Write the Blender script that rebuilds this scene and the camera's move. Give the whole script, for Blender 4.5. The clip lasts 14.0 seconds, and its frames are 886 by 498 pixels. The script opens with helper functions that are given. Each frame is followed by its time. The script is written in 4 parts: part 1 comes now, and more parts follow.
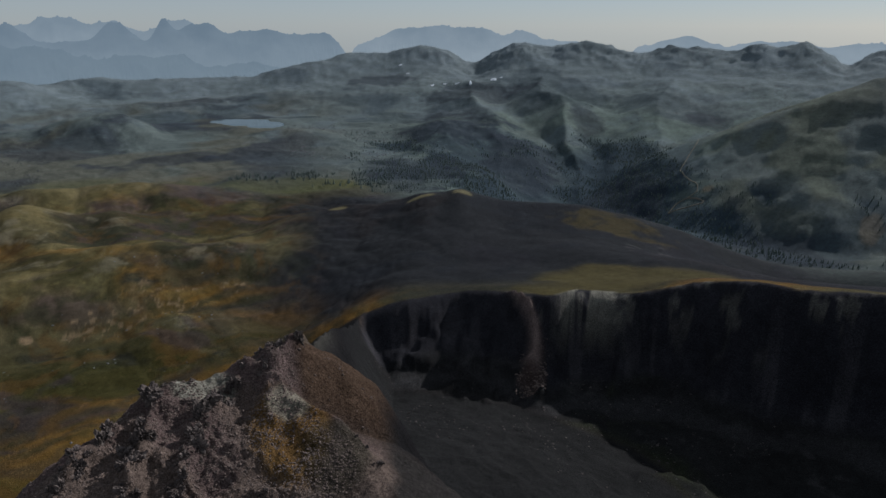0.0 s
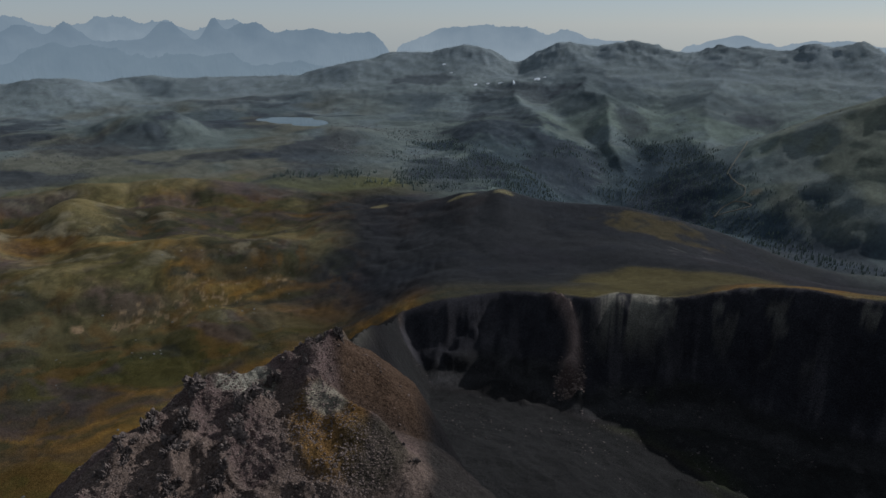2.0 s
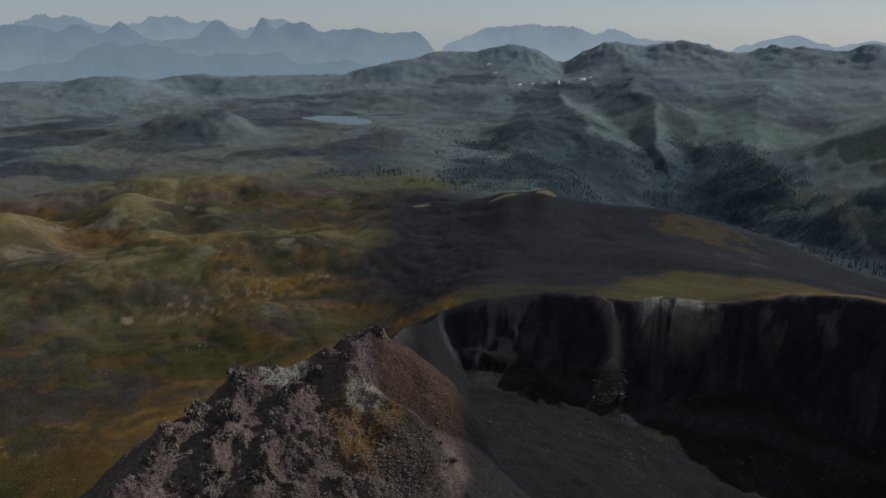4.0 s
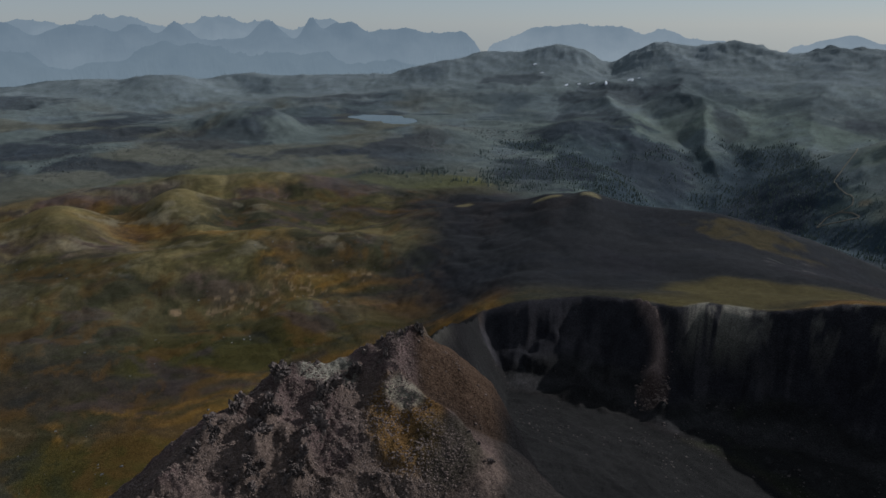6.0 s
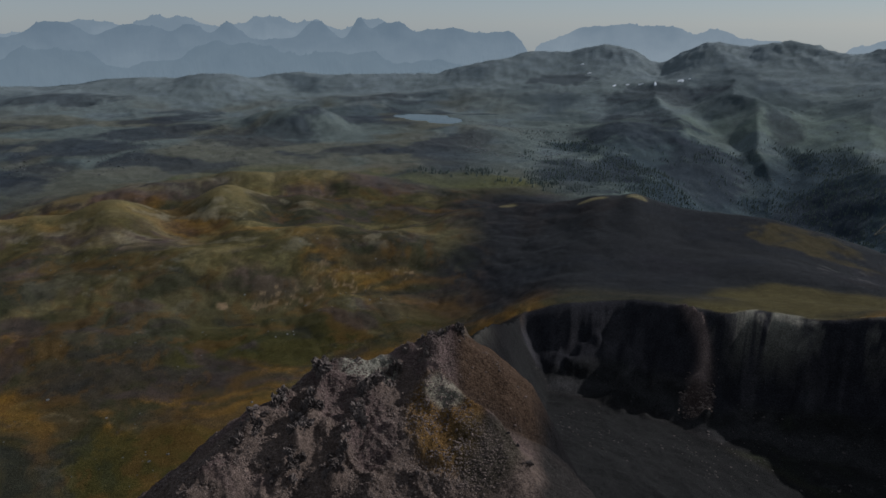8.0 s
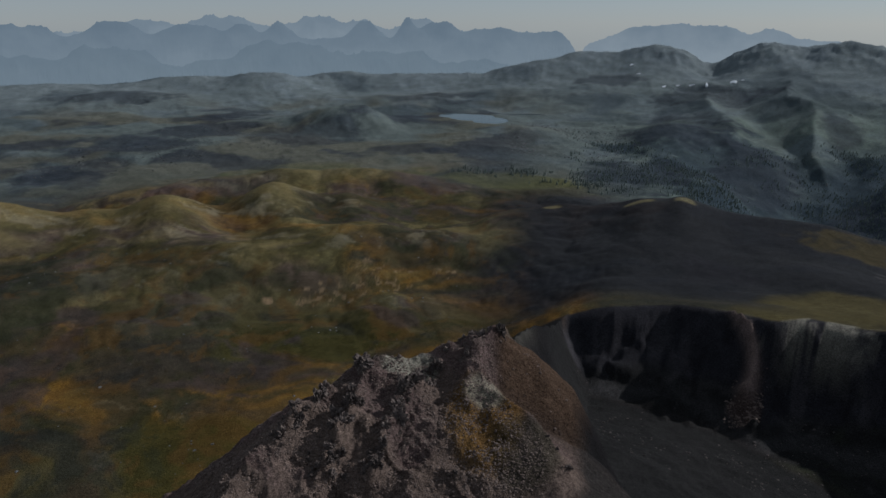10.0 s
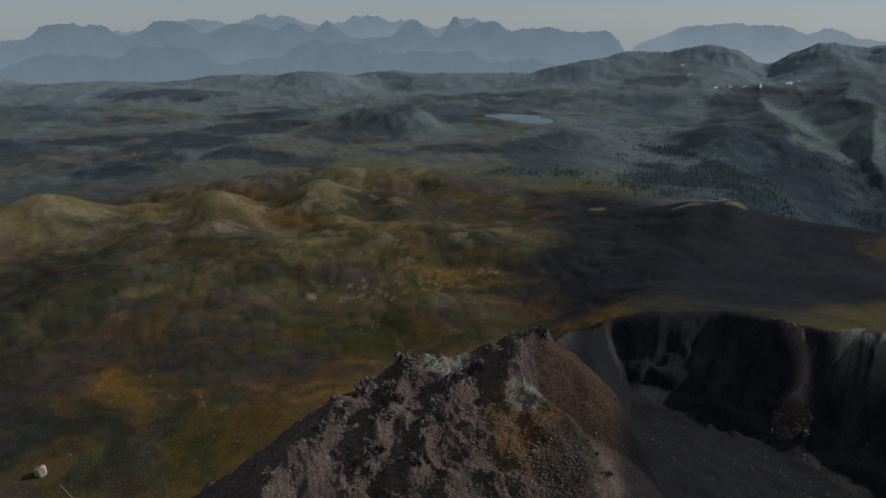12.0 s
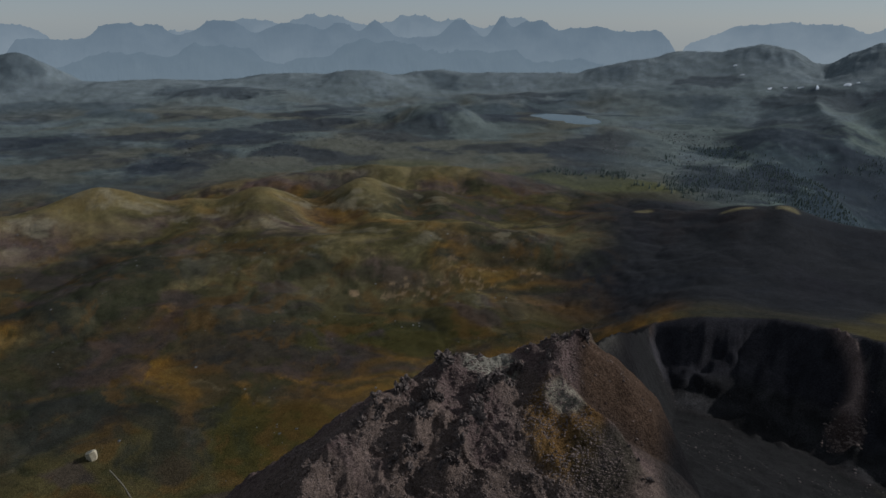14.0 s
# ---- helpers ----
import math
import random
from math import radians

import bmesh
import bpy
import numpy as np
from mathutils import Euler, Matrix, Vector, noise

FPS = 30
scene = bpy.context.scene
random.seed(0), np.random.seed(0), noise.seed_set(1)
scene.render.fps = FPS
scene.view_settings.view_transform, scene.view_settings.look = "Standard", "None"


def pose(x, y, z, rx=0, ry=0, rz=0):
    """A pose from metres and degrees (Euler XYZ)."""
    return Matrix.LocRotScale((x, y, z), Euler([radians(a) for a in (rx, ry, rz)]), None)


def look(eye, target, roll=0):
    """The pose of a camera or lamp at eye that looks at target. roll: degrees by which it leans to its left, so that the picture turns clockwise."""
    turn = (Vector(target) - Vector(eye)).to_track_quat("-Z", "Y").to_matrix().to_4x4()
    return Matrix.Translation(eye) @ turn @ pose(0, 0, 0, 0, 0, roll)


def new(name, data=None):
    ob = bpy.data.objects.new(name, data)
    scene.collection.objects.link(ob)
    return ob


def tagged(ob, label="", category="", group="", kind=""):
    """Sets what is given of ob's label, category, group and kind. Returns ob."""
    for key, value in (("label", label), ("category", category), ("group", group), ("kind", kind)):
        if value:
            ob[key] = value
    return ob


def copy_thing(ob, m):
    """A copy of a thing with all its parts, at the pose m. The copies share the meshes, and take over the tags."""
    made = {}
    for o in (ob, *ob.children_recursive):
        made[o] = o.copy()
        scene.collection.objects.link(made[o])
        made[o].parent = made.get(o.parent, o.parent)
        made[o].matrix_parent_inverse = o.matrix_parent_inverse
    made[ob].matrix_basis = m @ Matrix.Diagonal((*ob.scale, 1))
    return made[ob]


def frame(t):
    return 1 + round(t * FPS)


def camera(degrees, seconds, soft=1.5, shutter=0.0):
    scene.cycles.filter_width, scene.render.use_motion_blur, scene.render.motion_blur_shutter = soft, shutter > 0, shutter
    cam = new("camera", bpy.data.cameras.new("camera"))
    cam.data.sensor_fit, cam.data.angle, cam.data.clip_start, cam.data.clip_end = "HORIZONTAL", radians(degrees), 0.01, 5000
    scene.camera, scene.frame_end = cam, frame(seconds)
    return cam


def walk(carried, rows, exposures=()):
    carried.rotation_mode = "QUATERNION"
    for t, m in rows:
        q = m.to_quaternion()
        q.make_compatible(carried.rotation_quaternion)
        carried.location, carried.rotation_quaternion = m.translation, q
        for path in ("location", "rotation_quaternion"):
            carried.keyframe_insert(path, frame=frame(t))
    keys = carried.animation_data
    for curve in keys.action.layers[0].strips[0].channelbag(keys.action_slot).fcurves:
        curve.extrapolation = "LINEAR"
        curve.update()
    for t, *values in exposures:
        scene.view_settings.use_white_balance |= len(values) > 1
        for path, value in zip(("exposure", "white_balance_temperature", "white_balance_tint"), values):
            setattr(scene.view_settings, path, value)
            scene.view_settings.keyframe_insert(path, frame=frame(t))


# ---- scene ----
# A drone hovers above an arete and pans over an alpine basin.
ZC = 400.0  # height of the camera above the datum
cam = camera(66.05, 14.0)
# seconds, tilt, turn
PAN = [(0, 71.903, -12.751), (1, 71.875, -11.003), (2, 71.853, -9.225), (3, 71.836, -7.420), (4, 71.823, -5.591),
       (5, 71.814, -3.743), (6, 71.807, -1.878), (7, 71.800, 0.0), (8, 71.793, 1.887), (9, 71.786, 3.781),
       (10, 71.776, 5.676), (11, 71.763, 7.571), (12, 71.745, 9.461), (13, 71.723, 11.344), (14, 71.693, 13.214)]
walk(cam, [(t, pose(0, 0, ZC, tilt, 0, turn)) for t, tilt, turn in PAN],
     exposures=[(0, 0.33, 5550, 12), (14, 0.06, 5550, 12)])

# ---- light ----
SUN_AZ, SUN_EL = 64.0, 30.0  # degrees right of north (+y), above the horizon
world = bpy.data.worlds.new("sky")
scene.world = world
world.use_nodes = True
wn, wl = world.node_tree.nodes, world.node_tree.links
sky = wn.new("ShaderNodeTexSky")
sky.sky_type = "NISHITA"
sky.sun_disc = False
sky.sun_elevation, sky.sun_rotation = radians(SUN_EL), radians(SUN_AZ)
sky.altitude, sky.air_density, sky.dust_density, sky.ozone_density = 2000, 1.0, 0.9, 1.0
wl.new(sky.outputs[0], wn["Background"].inputs[0])
wn["Background"].inputs[1].default_value = 0.018
# thin high haze: an even grey veil over the whole sky
veil = wn.new("ShaderNodeBackground")
veil.inputs[0].default_value, veil.inputs[1].default_value = (0.975, 1.0, 0.945, 1), 0.190
both = wn.new("ShaderNodeAddShader")
wl.new(wn["Background"].outputs[0], both.inputs[0])
wl.new(veil.outputs[0], both.inputs[1])
wl.new(both.outputs[0], wn["World Output"].inputs[0])
sun_dir = Vector((math.sin(radians(SUN_AZ)) * math.cos(radians(SUN_EL)), math.cos(radians(SUN_AZ)) * math.cos(radians(SUN_EL)), math.sin(radians(SUN_EL))))
sun = new("sun", bpy.data.lights.new("sun", "SUN"))
sun.data.energy, sun.data.angle, sun.data.color = 3.1, radians(0.8), (1.0, 0.93, 0.82)
sun.matrix_world = look(sun_dir * 1000, (0, 0, 0))


# ---- noise and shape helpers ----
_perm = np.random.RandomState(7).permutation(4096)


def lattice(ix, iy, k):
    return _perm[(_perm[(ix + 57 * k) & 4095] + iy) & 4095] / 4095.0


def vnoise(x, y, k=0):
    """Smooth value noise in -1..1 on arrays."""
    ix, iy = np.floor(x).astype(np.int64), np.floor(y).astype(np.int64)
    fx, fy = x - ix, y - iy
    fx, fy = fx * fx * fx * (fx * (fx * 6 - 15) + 10), fy * fy * fy * (fy * (fy * 6 - 15) + 10)
    a, b = lattice(ix, iy, k), lattice(ix + 1, iy, k)
    c, d = lattice(ix, iy + 1, k), lattice(ix + 1, iy + 1, k)
    return 2 * ((a + (b - a) * fx) * (1 - fy) + (c + (d - c) * fx) * fy) - 1


def fbm(x, y, size, octaves=4, k=0, gain=0.5):
    out, amp, tot = 0.0, 1.0, 0.0
    ca, sa = math.cos(0.6), math.sin(0.6)
    x, y = x / size, y / size
    for o in range(octaves):
        out = out + amp * vnoise(x, y, k * 11 + o)
        tot += amp
        amp *= gain
        x, y = (x * ca - y * sa) * 2.03 + 17.3, (x * sa + y * ca) * 2.03 - 9.1
    return out / tot


def ridged(x, y, size, octaves=4, k=0):
    out, amp, tot = 0.0, 1.0, 0.0
    ca, sa = math.cos(0.6), math.sin(0.6)
    x, y = x / size, y / size
    for o in range(octaves):
        out = out + amp * (1 - 2 * np.abs(vnoise(x, y, k * 13 + o)))
        tot += amp
        amp *= 0.5
        x, y = (x * ca - y * sa) * 2.1 + 3.7, (x * sa + y * ca) * 2.1 + 8.3
    return out / tot


def step(v, lo, hi):
    f = np.clip((v - lo) / (hi - lo), 0, 1)
    return f * f * (3 - 2 * f)


def smax(a, b, w):
    h = np.clip(0.5 + 0.5 * (a - b) / w, 0, 1)
    return b + (a - b) * h + w * h * (1 - h)


def at(az, r):
    """Plan place from a bearing in degrees and a distance."""
    return r * math.sin(radians(az)), r * math.cos(radians(az))


# ---- relief: all heights below are relative to the camera's level ----
BEAR = np.array([-60., -25., -5., 10., 25., 40., 60.])
DIST = np.array([300., 640., 850., 1150., 1500., 1900., 2400., 3000., 3600., 4150., 4500., 4900.])
LAND = np.array([
    [-345, -340, -338, -348, -372, -376, -378, -373, -360, -312, -370, -380],
    [-340, -338, -336, -348, -372, -376, -378, -373, -350, -300, -370, -380],
    [-335, -335, -336, -350, -372, -376, -378, -372, -345, -285, -370, -380],
    [-300, -268, -300, -308, -372, -396, -420, -372, -275, -165, -320, -380],
    [-290, -252, -296, -318, -430, -512, -480, -370, -245, -150, -320, -380],
    [-270, -220, -285, -365, -470, -520, -470, -365, -245, -150, -320, -380],
    [-230, -200, -250, -310, -400, -420, -330, -260, -200, -150, -320, -380]], float)


def land(az, r):
    """Broad relief, smooth between the bearings and distances of LAND."""
    i = np.clip(np.searchsorted(BEAR, az) - 1, 0, len(BEAR) - 2)
    j = np.clip(np.searchsorted(DIST, r) - 1, 0, len(DIST) - 2)
    u, v = step(az, BEAR[i], BEAR[i + 1]), np.clip((r - DIST[j]) / (DIST[j + 1] - DIST[j]), 0, 1)
    v = 0.5 * v + 0.5 * v * v * (3 - 2 * v)
    a = LAND[i, j] * (1 - u) + LAND[i + 1, j] * u
    b = LAND[i, j + 1] * (1 - u) + LAND[i + 1, j + 1] * u
    return a * (1 - v) + b * v


# bearing, distance, rise, half width along and across the line of sight
HILLS_LEFT = [(-14.0, 960, 16, 60, 90), (-12.5, 1090, 26, 55, 75), (-21.5, 985, 20, 60, 60), (-7.0, 1080, 22, 60, 110), (-25.5, 1090, 22, 80, 60),
              (-36.0, 1050, 24, 90, 90), (-42.0, 900, 20, 70, 90), (-29.3, 935, 15, 45, 45), (-19.2, 1600, 42, 80, 110), (-11.0, 1620, 40, 70, 110),
              (-27.0, 1620, 30, 80, 120), (-5.0, 1000, 14, 60, 120), (-31.0, 800, 14, 40, 60), (-17.5, 1130, 18, 70, 35), (-32.5, 1180, 16, 60, 40)]
HILLS_FAR = [(-12.0, 2700, 44, 130, 75), (-14.6, 2720, 44, 120, 90), (-17.5, 2780, 26, 120, 150), (-19.5, 3800, 75, 160, 170), (-31.0, 3600, 40, 150, 300),
             (-9.0, 3300, 28, 120, 200), (-44.5, 4300, 190, 120, 160), (-37.0, 3100, 20, 120, 200), (-2.0, 3500, 20, 120, 200),
             (-24.0, 2300, 26, 130, 160), (1.5, 2500, 30, 120, 130),
             (-8.0, 3950, 40, 120, 220), (-25.5, 4000, 44, 110, 200), (-37.0, 3950, 34, 110, 160), (1.0, 3950, 46, 130, 180), (-14, 4050, 34, 90, 120)]
HILLS_MID = [(4.2, 1270, 16, 60, 30), (16.0, 1900, 40, 120, 70), (24.0, 930, 10, 70, 60), (33.0, 880, 10, 60, 70), (12.0, 900, 9, 70, 50)]
# skylines of the grassy hills and of the dark dome: bearing and height of the crest
HILL_CREST = [(-62, -290), (-52, -276), (-47, -300), (-44.3, -294), (-42.5, -283), (-40.6, -270), (-38.8, -285), (-35.6, -312), (-34.1, -301), (-32.3, -311), (-30.2, -293),
              (-28.4, -282), (-26.9, -294), (-24.2, -331), (-22.6, -312), (-19.9, -285), (-17.9, -311), (-15.6, -334), (-13.6, -318), (-11.6, -346), (-8, -366), (-4, -374)]
DOME_CREST = [(-6, -345), (-1.6, -328), (2.8, -319), (7.0, -309), (9.6, -297), (11.0, -285), (12.8, -285), (14.2, -276), (15.7, -289), (18, -299), (21, -302), (24.8, -303), (28.4, -318),
              (32.8, -341), (36.6, -368), (39.9, -393), (46, -425), (62, -440)]
PEAKS = [(5.5, 4150, 40, 150, 130), (11.0, 4200, 62, 160, 110), (19.4, 4100, 42, 200, 105), (23.8, 4150, 52, 200, 120), (30.8, 4150, 48, 200, 90),
         (33.2, 4200, 20, 160, 70), (36.9, 4150, 52, 180, 60), (39.7, 4150, 52, 180, 62), (45.6, 4150, 30, 180, 90), (49.0, 4100, 60, 200, 120),
         (15.2, 4100, -52, 230, 70), (42.7, 4200, -60, 200, 45)]
SPURS = [(17.0, 2700, 40, 240, 60), (29.5, 2700, 24, 260, 50), (27.0, 2350, 30, 180, 40), (20.3, 2300, 34, 190, 60), (13.0, 2500, 50, 220, 90)]


def hills(x, y, rows, wob):
    z = 0.0
    for az, r, h, along, across in rows:
        a = radians(az)
        cx, cy = at(az, r)
        u = (x - cx) * math.sin(a) + (y - cy) * math.cos(a)
        v = (x - cx) * math.cos(a) - (y - cy) * math.sin(a)
        d = (u / along) ** 2 + (v / across) ** 2
        z = z + h * np.exp(-0.5 * np.maximum(d * (1 + 0.35 * wob), 0))
    return z


FINE = np.arange(-70, 70, 0.1)


def rounded_crest(table, soft):
    """Heights along a crest on every tenth of a degree, its corners rounded."""
    t = np.array(table)
    kernel = np.exp(-0.5 * (np.arange(-3 * soft, 3 * soft + 0.01, 0.1) / soft) ** 2)
    pad = len(kernel) // 2
    line = np.convolve(np.pad(np.interp(FINE, t[:, 0], t[:, 1]), pad, mode="edge"), kernel / kernel.sum(), "valid")
    return line[:len(FINE)]


HILL_LINE, DOME_LINE = rounded_crest(HILL_CREST, 0.75), rounded_crest(DOME_CREST, 0.4)


def crest(x, y, line):
    """Height of the nearest point of a crest line, and the signed distance from it (left of its run: +)."""
    near, height, dist = np.full(np.shape(x), 1e9), np.zeros(np.shape(x)), np.zeros(np.shape(x))
    for (ax, ay, az), (bx, by, bz) in zip(line, line[1:]):
        dx, dy = bx - ax, by - ay
        t = np.clip(((x - ax) * dx + (y - ay) * dy) / (dx * dx + dy * dy), 0, 1)
        px, py = x - ax - t * dx, y - ay - t * dy
        d = np.sqrt(px * px + py * py)
        hit = d < near
        near = np.where(hit, d, near)
        height = np.where(hit, az + (bz - az) * t, height)
        dist = np.where(hit, np.where(dx * py - dy * px > 0, d, -d), dist)
    return height, dist


def peak(x, y):
    """The near summit: a face between two arms, with steep flanks outside them."""
    zl, dl = crest(x, y, CREST_LEFT)
    zr, dr = crest(x, y, CREST_RIGHT)
    hl = np.where(dl > 0, zl - 0.36 * dl, ridge(x, y, CREST_LEFT, 0.9, 0.9))
    hr = np.where(dr > 0, ridge(x, y, CREST_RIGHT[::-1], 0.9, 0.78, (32, 2.1)), zr + 0.32 * dr)
    return np.where(dr > 0, hr, np.where(dl <= 0, hl, np.maximum(hl, hr)))


def ridge(x, y, line, left, right, foot=None):
    """Height of a crest line (x, y, z points) with its two flanks' slopes; foot: where the right flank eases into an apron, and its slope."""
    best = np.full(np.shape(x), -1e4)
    for (ax, ay, az), (bx, by, bz) in zip(line, line[1:]):
        dx, dy = bx - ax, by - ay
        t = np.clip(((x - ax) * dx + (y - ay) * dy) / (dx * dx + dy * dy), 0, 1)
        px, py = x - ax - t * dx, y - ay - t * dy
        side = dx * py - dy * px
        d = np.sqrt(px * px + py * py)
        fall = d * np.where(side > 0, left, right)
        if foot:
            fall = np.where(side > 0, fall, right * np.minimum(d, foot[0]) + foot[1] * np.maximum(d - foot[0], 0))
        best = np.maximum(best, az + (bz - az) * t - fall)
    return best


# crest lines of the valley's far side: bearing, distance, height
RIDGE_EAST = [(*at(54, 2700), -60), (*at(47.5, 2450), -118), (*at(44.5, 2400), -150), (*at(42.4, 2340), -205), (*at(40.4, 2300), -222), (*at(39.6, 2250), -262), (*at(37.5, 2180), -345), (*at(35.5, 2080), -440), (*at(34.8, 2000), -505)]
SPUR_MIDDLE = [(*at(20.5, 3500), -235), (*at(21.2, 3150), -268), (*at(22.7, 3050), -270), (*at(23.1, 2800), -345), (*at(23.2, 2500), -410), (*at(23.5, 2250), -462), (*at(24, 2000), -500)]
SPUR_RIGHT = [(*at(31, 3500), -232), (*at(30, 3000), -318), (*at(30.5, 2600), -395), (*at(31.5, 2200), -478)]
SPUR_LEFT = [(*at(15, 3300), -290), (*at(17.0, 2800), -350), (*at(18.0, 2300), -420), (*at(18.5, 2000), -470)]
TIP = (*at(-1.0, 238), -111.0)
CREST_LEFT = [TIP, (*at(-5.0, 233), -115), (*at(-8.0, 231), -119.5), (*at(-10.9, 226), -116), (*at(-13.4, 221), -117), (*at(-17.2, 212), -120),
              (*at(-22.8, 197), -126.5), (*at(-25.2, 186), -127.5), (*at(-27.5, 172), -131), (*at(-45, 120), -148), (*at(-90, 90), -150)]
CREST_RIGHT = [TIP, (*at(-2.6, 224), -117), (*at(-1.5, 212), -122), (*at(2.6, 204), -129), (*at(6.6, 187), -135.5), (*at(14, 140), -138), (*at(60, 60), -145), (0, -120, -150)]
FACE_RIBS = [[(*at(-0.9, 236), 0), (*at(-3.0, 227), 0), (*at(-3.6, 214), 0)], [(*at(-6.2, 224), 0), (*at(-9.8, 205), 0), (*at(-12.4, 178), 0)], [(*at(-13.0, 217), 0), (*at(-14.0, 204), 0), (*at(-15.4, 190), 0)],
             [(*at(-16.4, 211), 0), (*at(-18.8, 203), 0), (*at(-21.5, 195), 0)], [(*at(-15.6, 195), 0), (*at(-17.4, 180), 0)]]
ARETE = [TIP, (*at(0.8, 300), -143), (*at(2.6, 420), -192), (*at(4.0, 540), -245), (*at(5.0, 640), -284), (*at(6.5, 690), -300)]


def rim_distance(az, wx):
    """Plan distance of the cirque's rim on a bearing."""
    return (655 + 6 * np.sin(np.radians(az * 14 + 40)) + 30 * np.exp(-((az - 14.5) / 4.2) ** 2) - 22 * np.exp(-((az - 22.6) / 1.6) ** 2)
            - 12 * np.exp(-((az - 29.0) / 1.6) ** 2) + 10 * np.exp(-((az - 34.5) / 2.5) ** 2) + 14 * wx)


def arch_bearing(r, rim):
    """Bearing of the curved rib that closes the bowl, from the rim down to the floor."""
    q = np.clip((rim - r) / 62, 0, 1)
    return 18.4 + 8.6 * q - 6.2 * q * q


# lakes and tarns: bearing, distance, level, half length along and across the line of sight
LAKES = [(-4.6, 2950, -369.5, 62, 66), (-3.2, 2890, -369.5, 84, 84), (-1.7, 2800, -369.5, 84, 62), (1.5, 3000, -371, 22, 58), (5.6, 2830, -372, 9, 40), (-36.1, 3000, -370, 16, 38), (-34.7, 3190, -370, 12, 34),
         (-27.3, 3200, -370, 11, 24), (-29.4, 3420, -362, 8, 16), (-25.6, 3080, -371, 8, 22), (-31.8, 3120, -371, 8, 14), (10.0, 3300, -318, 8, 26)]


def relief(x, y):
    """Height of the ground at plan places, with masks of what it is made of."""
    r = np.hypot(x, y)
    az = np.degrees(np.arctan2(x, y))
    n_big, n_mid, n_small = fbm(x, y, 420, 4, 1), fbm(x, y, 130, 4, 2), fbm(x, y, 30, 4, 3)
    azc = np.clip(az + 1.5 * n_big, -60, 60)
    z = land(azc, np.clip(r, 300, 4900))
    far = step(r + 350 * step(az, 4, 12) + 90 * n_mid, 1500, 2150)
    right = step(az, 6, 14)
    lift = hills(x, y, HILLS_LEFT, n_mid)
    z = z + lift + hills(x, y, HILLS_FAR, n_mid) + hills(x, y, HILLS_MID, n_mid * 0.6)
    z = z + hills(x, y, PEAKS, n_mid) + hills(x, y, SPURS, n_mid)
    # grassy hills: rounded crest, long front with spurs and hollows, short back
    front = 1310 + 35 * np.sin(np.radians(az * 16)) + 40 * n_big
    reach = np.where(r < front, 135 + 60 * n_big, 80)
    hill = np.exp(-0.5 * np.abs((r - front) / reach) ** 2) * (1 - step(az, -9, -4))
    crown = np.interp(az + 1.6 * n_mid * step(front - r, 20, 120), FINE, HILL_LINE) - z
    z = z + hill * crown
    lift = lift + hill * np.maximum(crown, 0)
    # the dark dome
    dome = np.exp(-0.5 * np.abs((r - 1190) / np.where(r < 1190, 120, 70)) ** 2) * step(az, -7, 2)
    z = z + dome * (np.interp(az, FINE, DOME_LINE) - z)
    # rolling ground
    lowland = (1 - far) * step(r, 500, 800) * (1 - 0.7 * right)
    z = z + lowland * (1 - 0.75 * hill) * (5 * n_mid - 9 * ridged(x, y, 125, 4, 16)) + (1 - far) * (1.6 * n_mid * (1 - dome) + 0.7 * n_small) + hill * step(front - r, 5, 70) * (4 * fbm(x, y, 70, 4, 20) - 7 * ridged(x, y, 80, 4, 35))
    z = z + far * (12 * n_big + 9 * ridged(x, y, 260, 5, 4) + 3 * n_small)
    rocky = far * right * step(r, 1900, 2500)
    z = z + rocky * (20 * ridged(x, y, 520, 5, 5) + 6 * n_mid)
    wave = 70 * fbm(x, y, 300, 5, 14)
    for line, a, b, w in ((RIDGE_EAST, 0.45, 0.45, 16), (SPUR_MIDDLE, 0.42, 0.42, 30), (SPUR_RIGHT, 0.32, 0.32, 30), (SPUR_LEFT, 0.32, 0.32, 34)):
        z = smax(ridge(x + wave, y + wave * 0.5, line, a, b) + 13 * ridged(x, y, 230, 5, 15), z, w)
    # cirque: floor, wall and plateau
    rim = rim_distance(az, fbm(x, y, 40, 3, 6) * step(az, 6, 20))
    inside = step(az, 2.0, 6.0) * (1 - step(r, rim - 56, rim - 2))
    floor = -328 + 5 * n_mid + 1.2 * n_small + 14 * step(r, rim - 110, rim - 40) + 5 * ridged(x, y, 60, 4, 31) + 9 * step(fbm(x, y, 85, 4, 32), 0.1, 0.25)
    face = np.exp(-((r - rim + 28) / 22) ** 2) * step(az, 4, 7)
    gully = (ridged(az * 11.4, r * 0.12, 20, 4, 8) * 4 + ridged(x, y, 24, 4, 33) * 2) * face * step(az, 6, 12)
    arch = np.exp(-((az - arch_bearing(r, rim) + 0.25 * n_small) / 0.55) ** 2) * step(r, rim - 78, rim - 60) * (1 - step(r, rim - 12, rim + 2))
    z = z * (1 - inside) + floor * inside + gully + 9 * arch
    # arete and its two arms
    arm = peak(x, y)
    arm = smax(arm, ridge(x, y, ARETE, 0.82, 2.0, (46, 0.42)), 3.0)
    near = step(arm - z, -12, 25)
    z = smax(arm, z, 14.0)
    crag = ridged(x, y, 17, 4, 9)
    for line in FACE_RIBS:
        _, off = crest(x + 2.2 * n_small, y + 1.5 * crag, line)
        z = z + np.exp(-(off / 2.6) ** 2) * (2.4 + 2.6 * ridged(x, y, 9, 3, 36)) * (r < 260)
    rough = near * step(330 - r, 0, 60) * (1 - 0.5 * step(az, 0, 2))
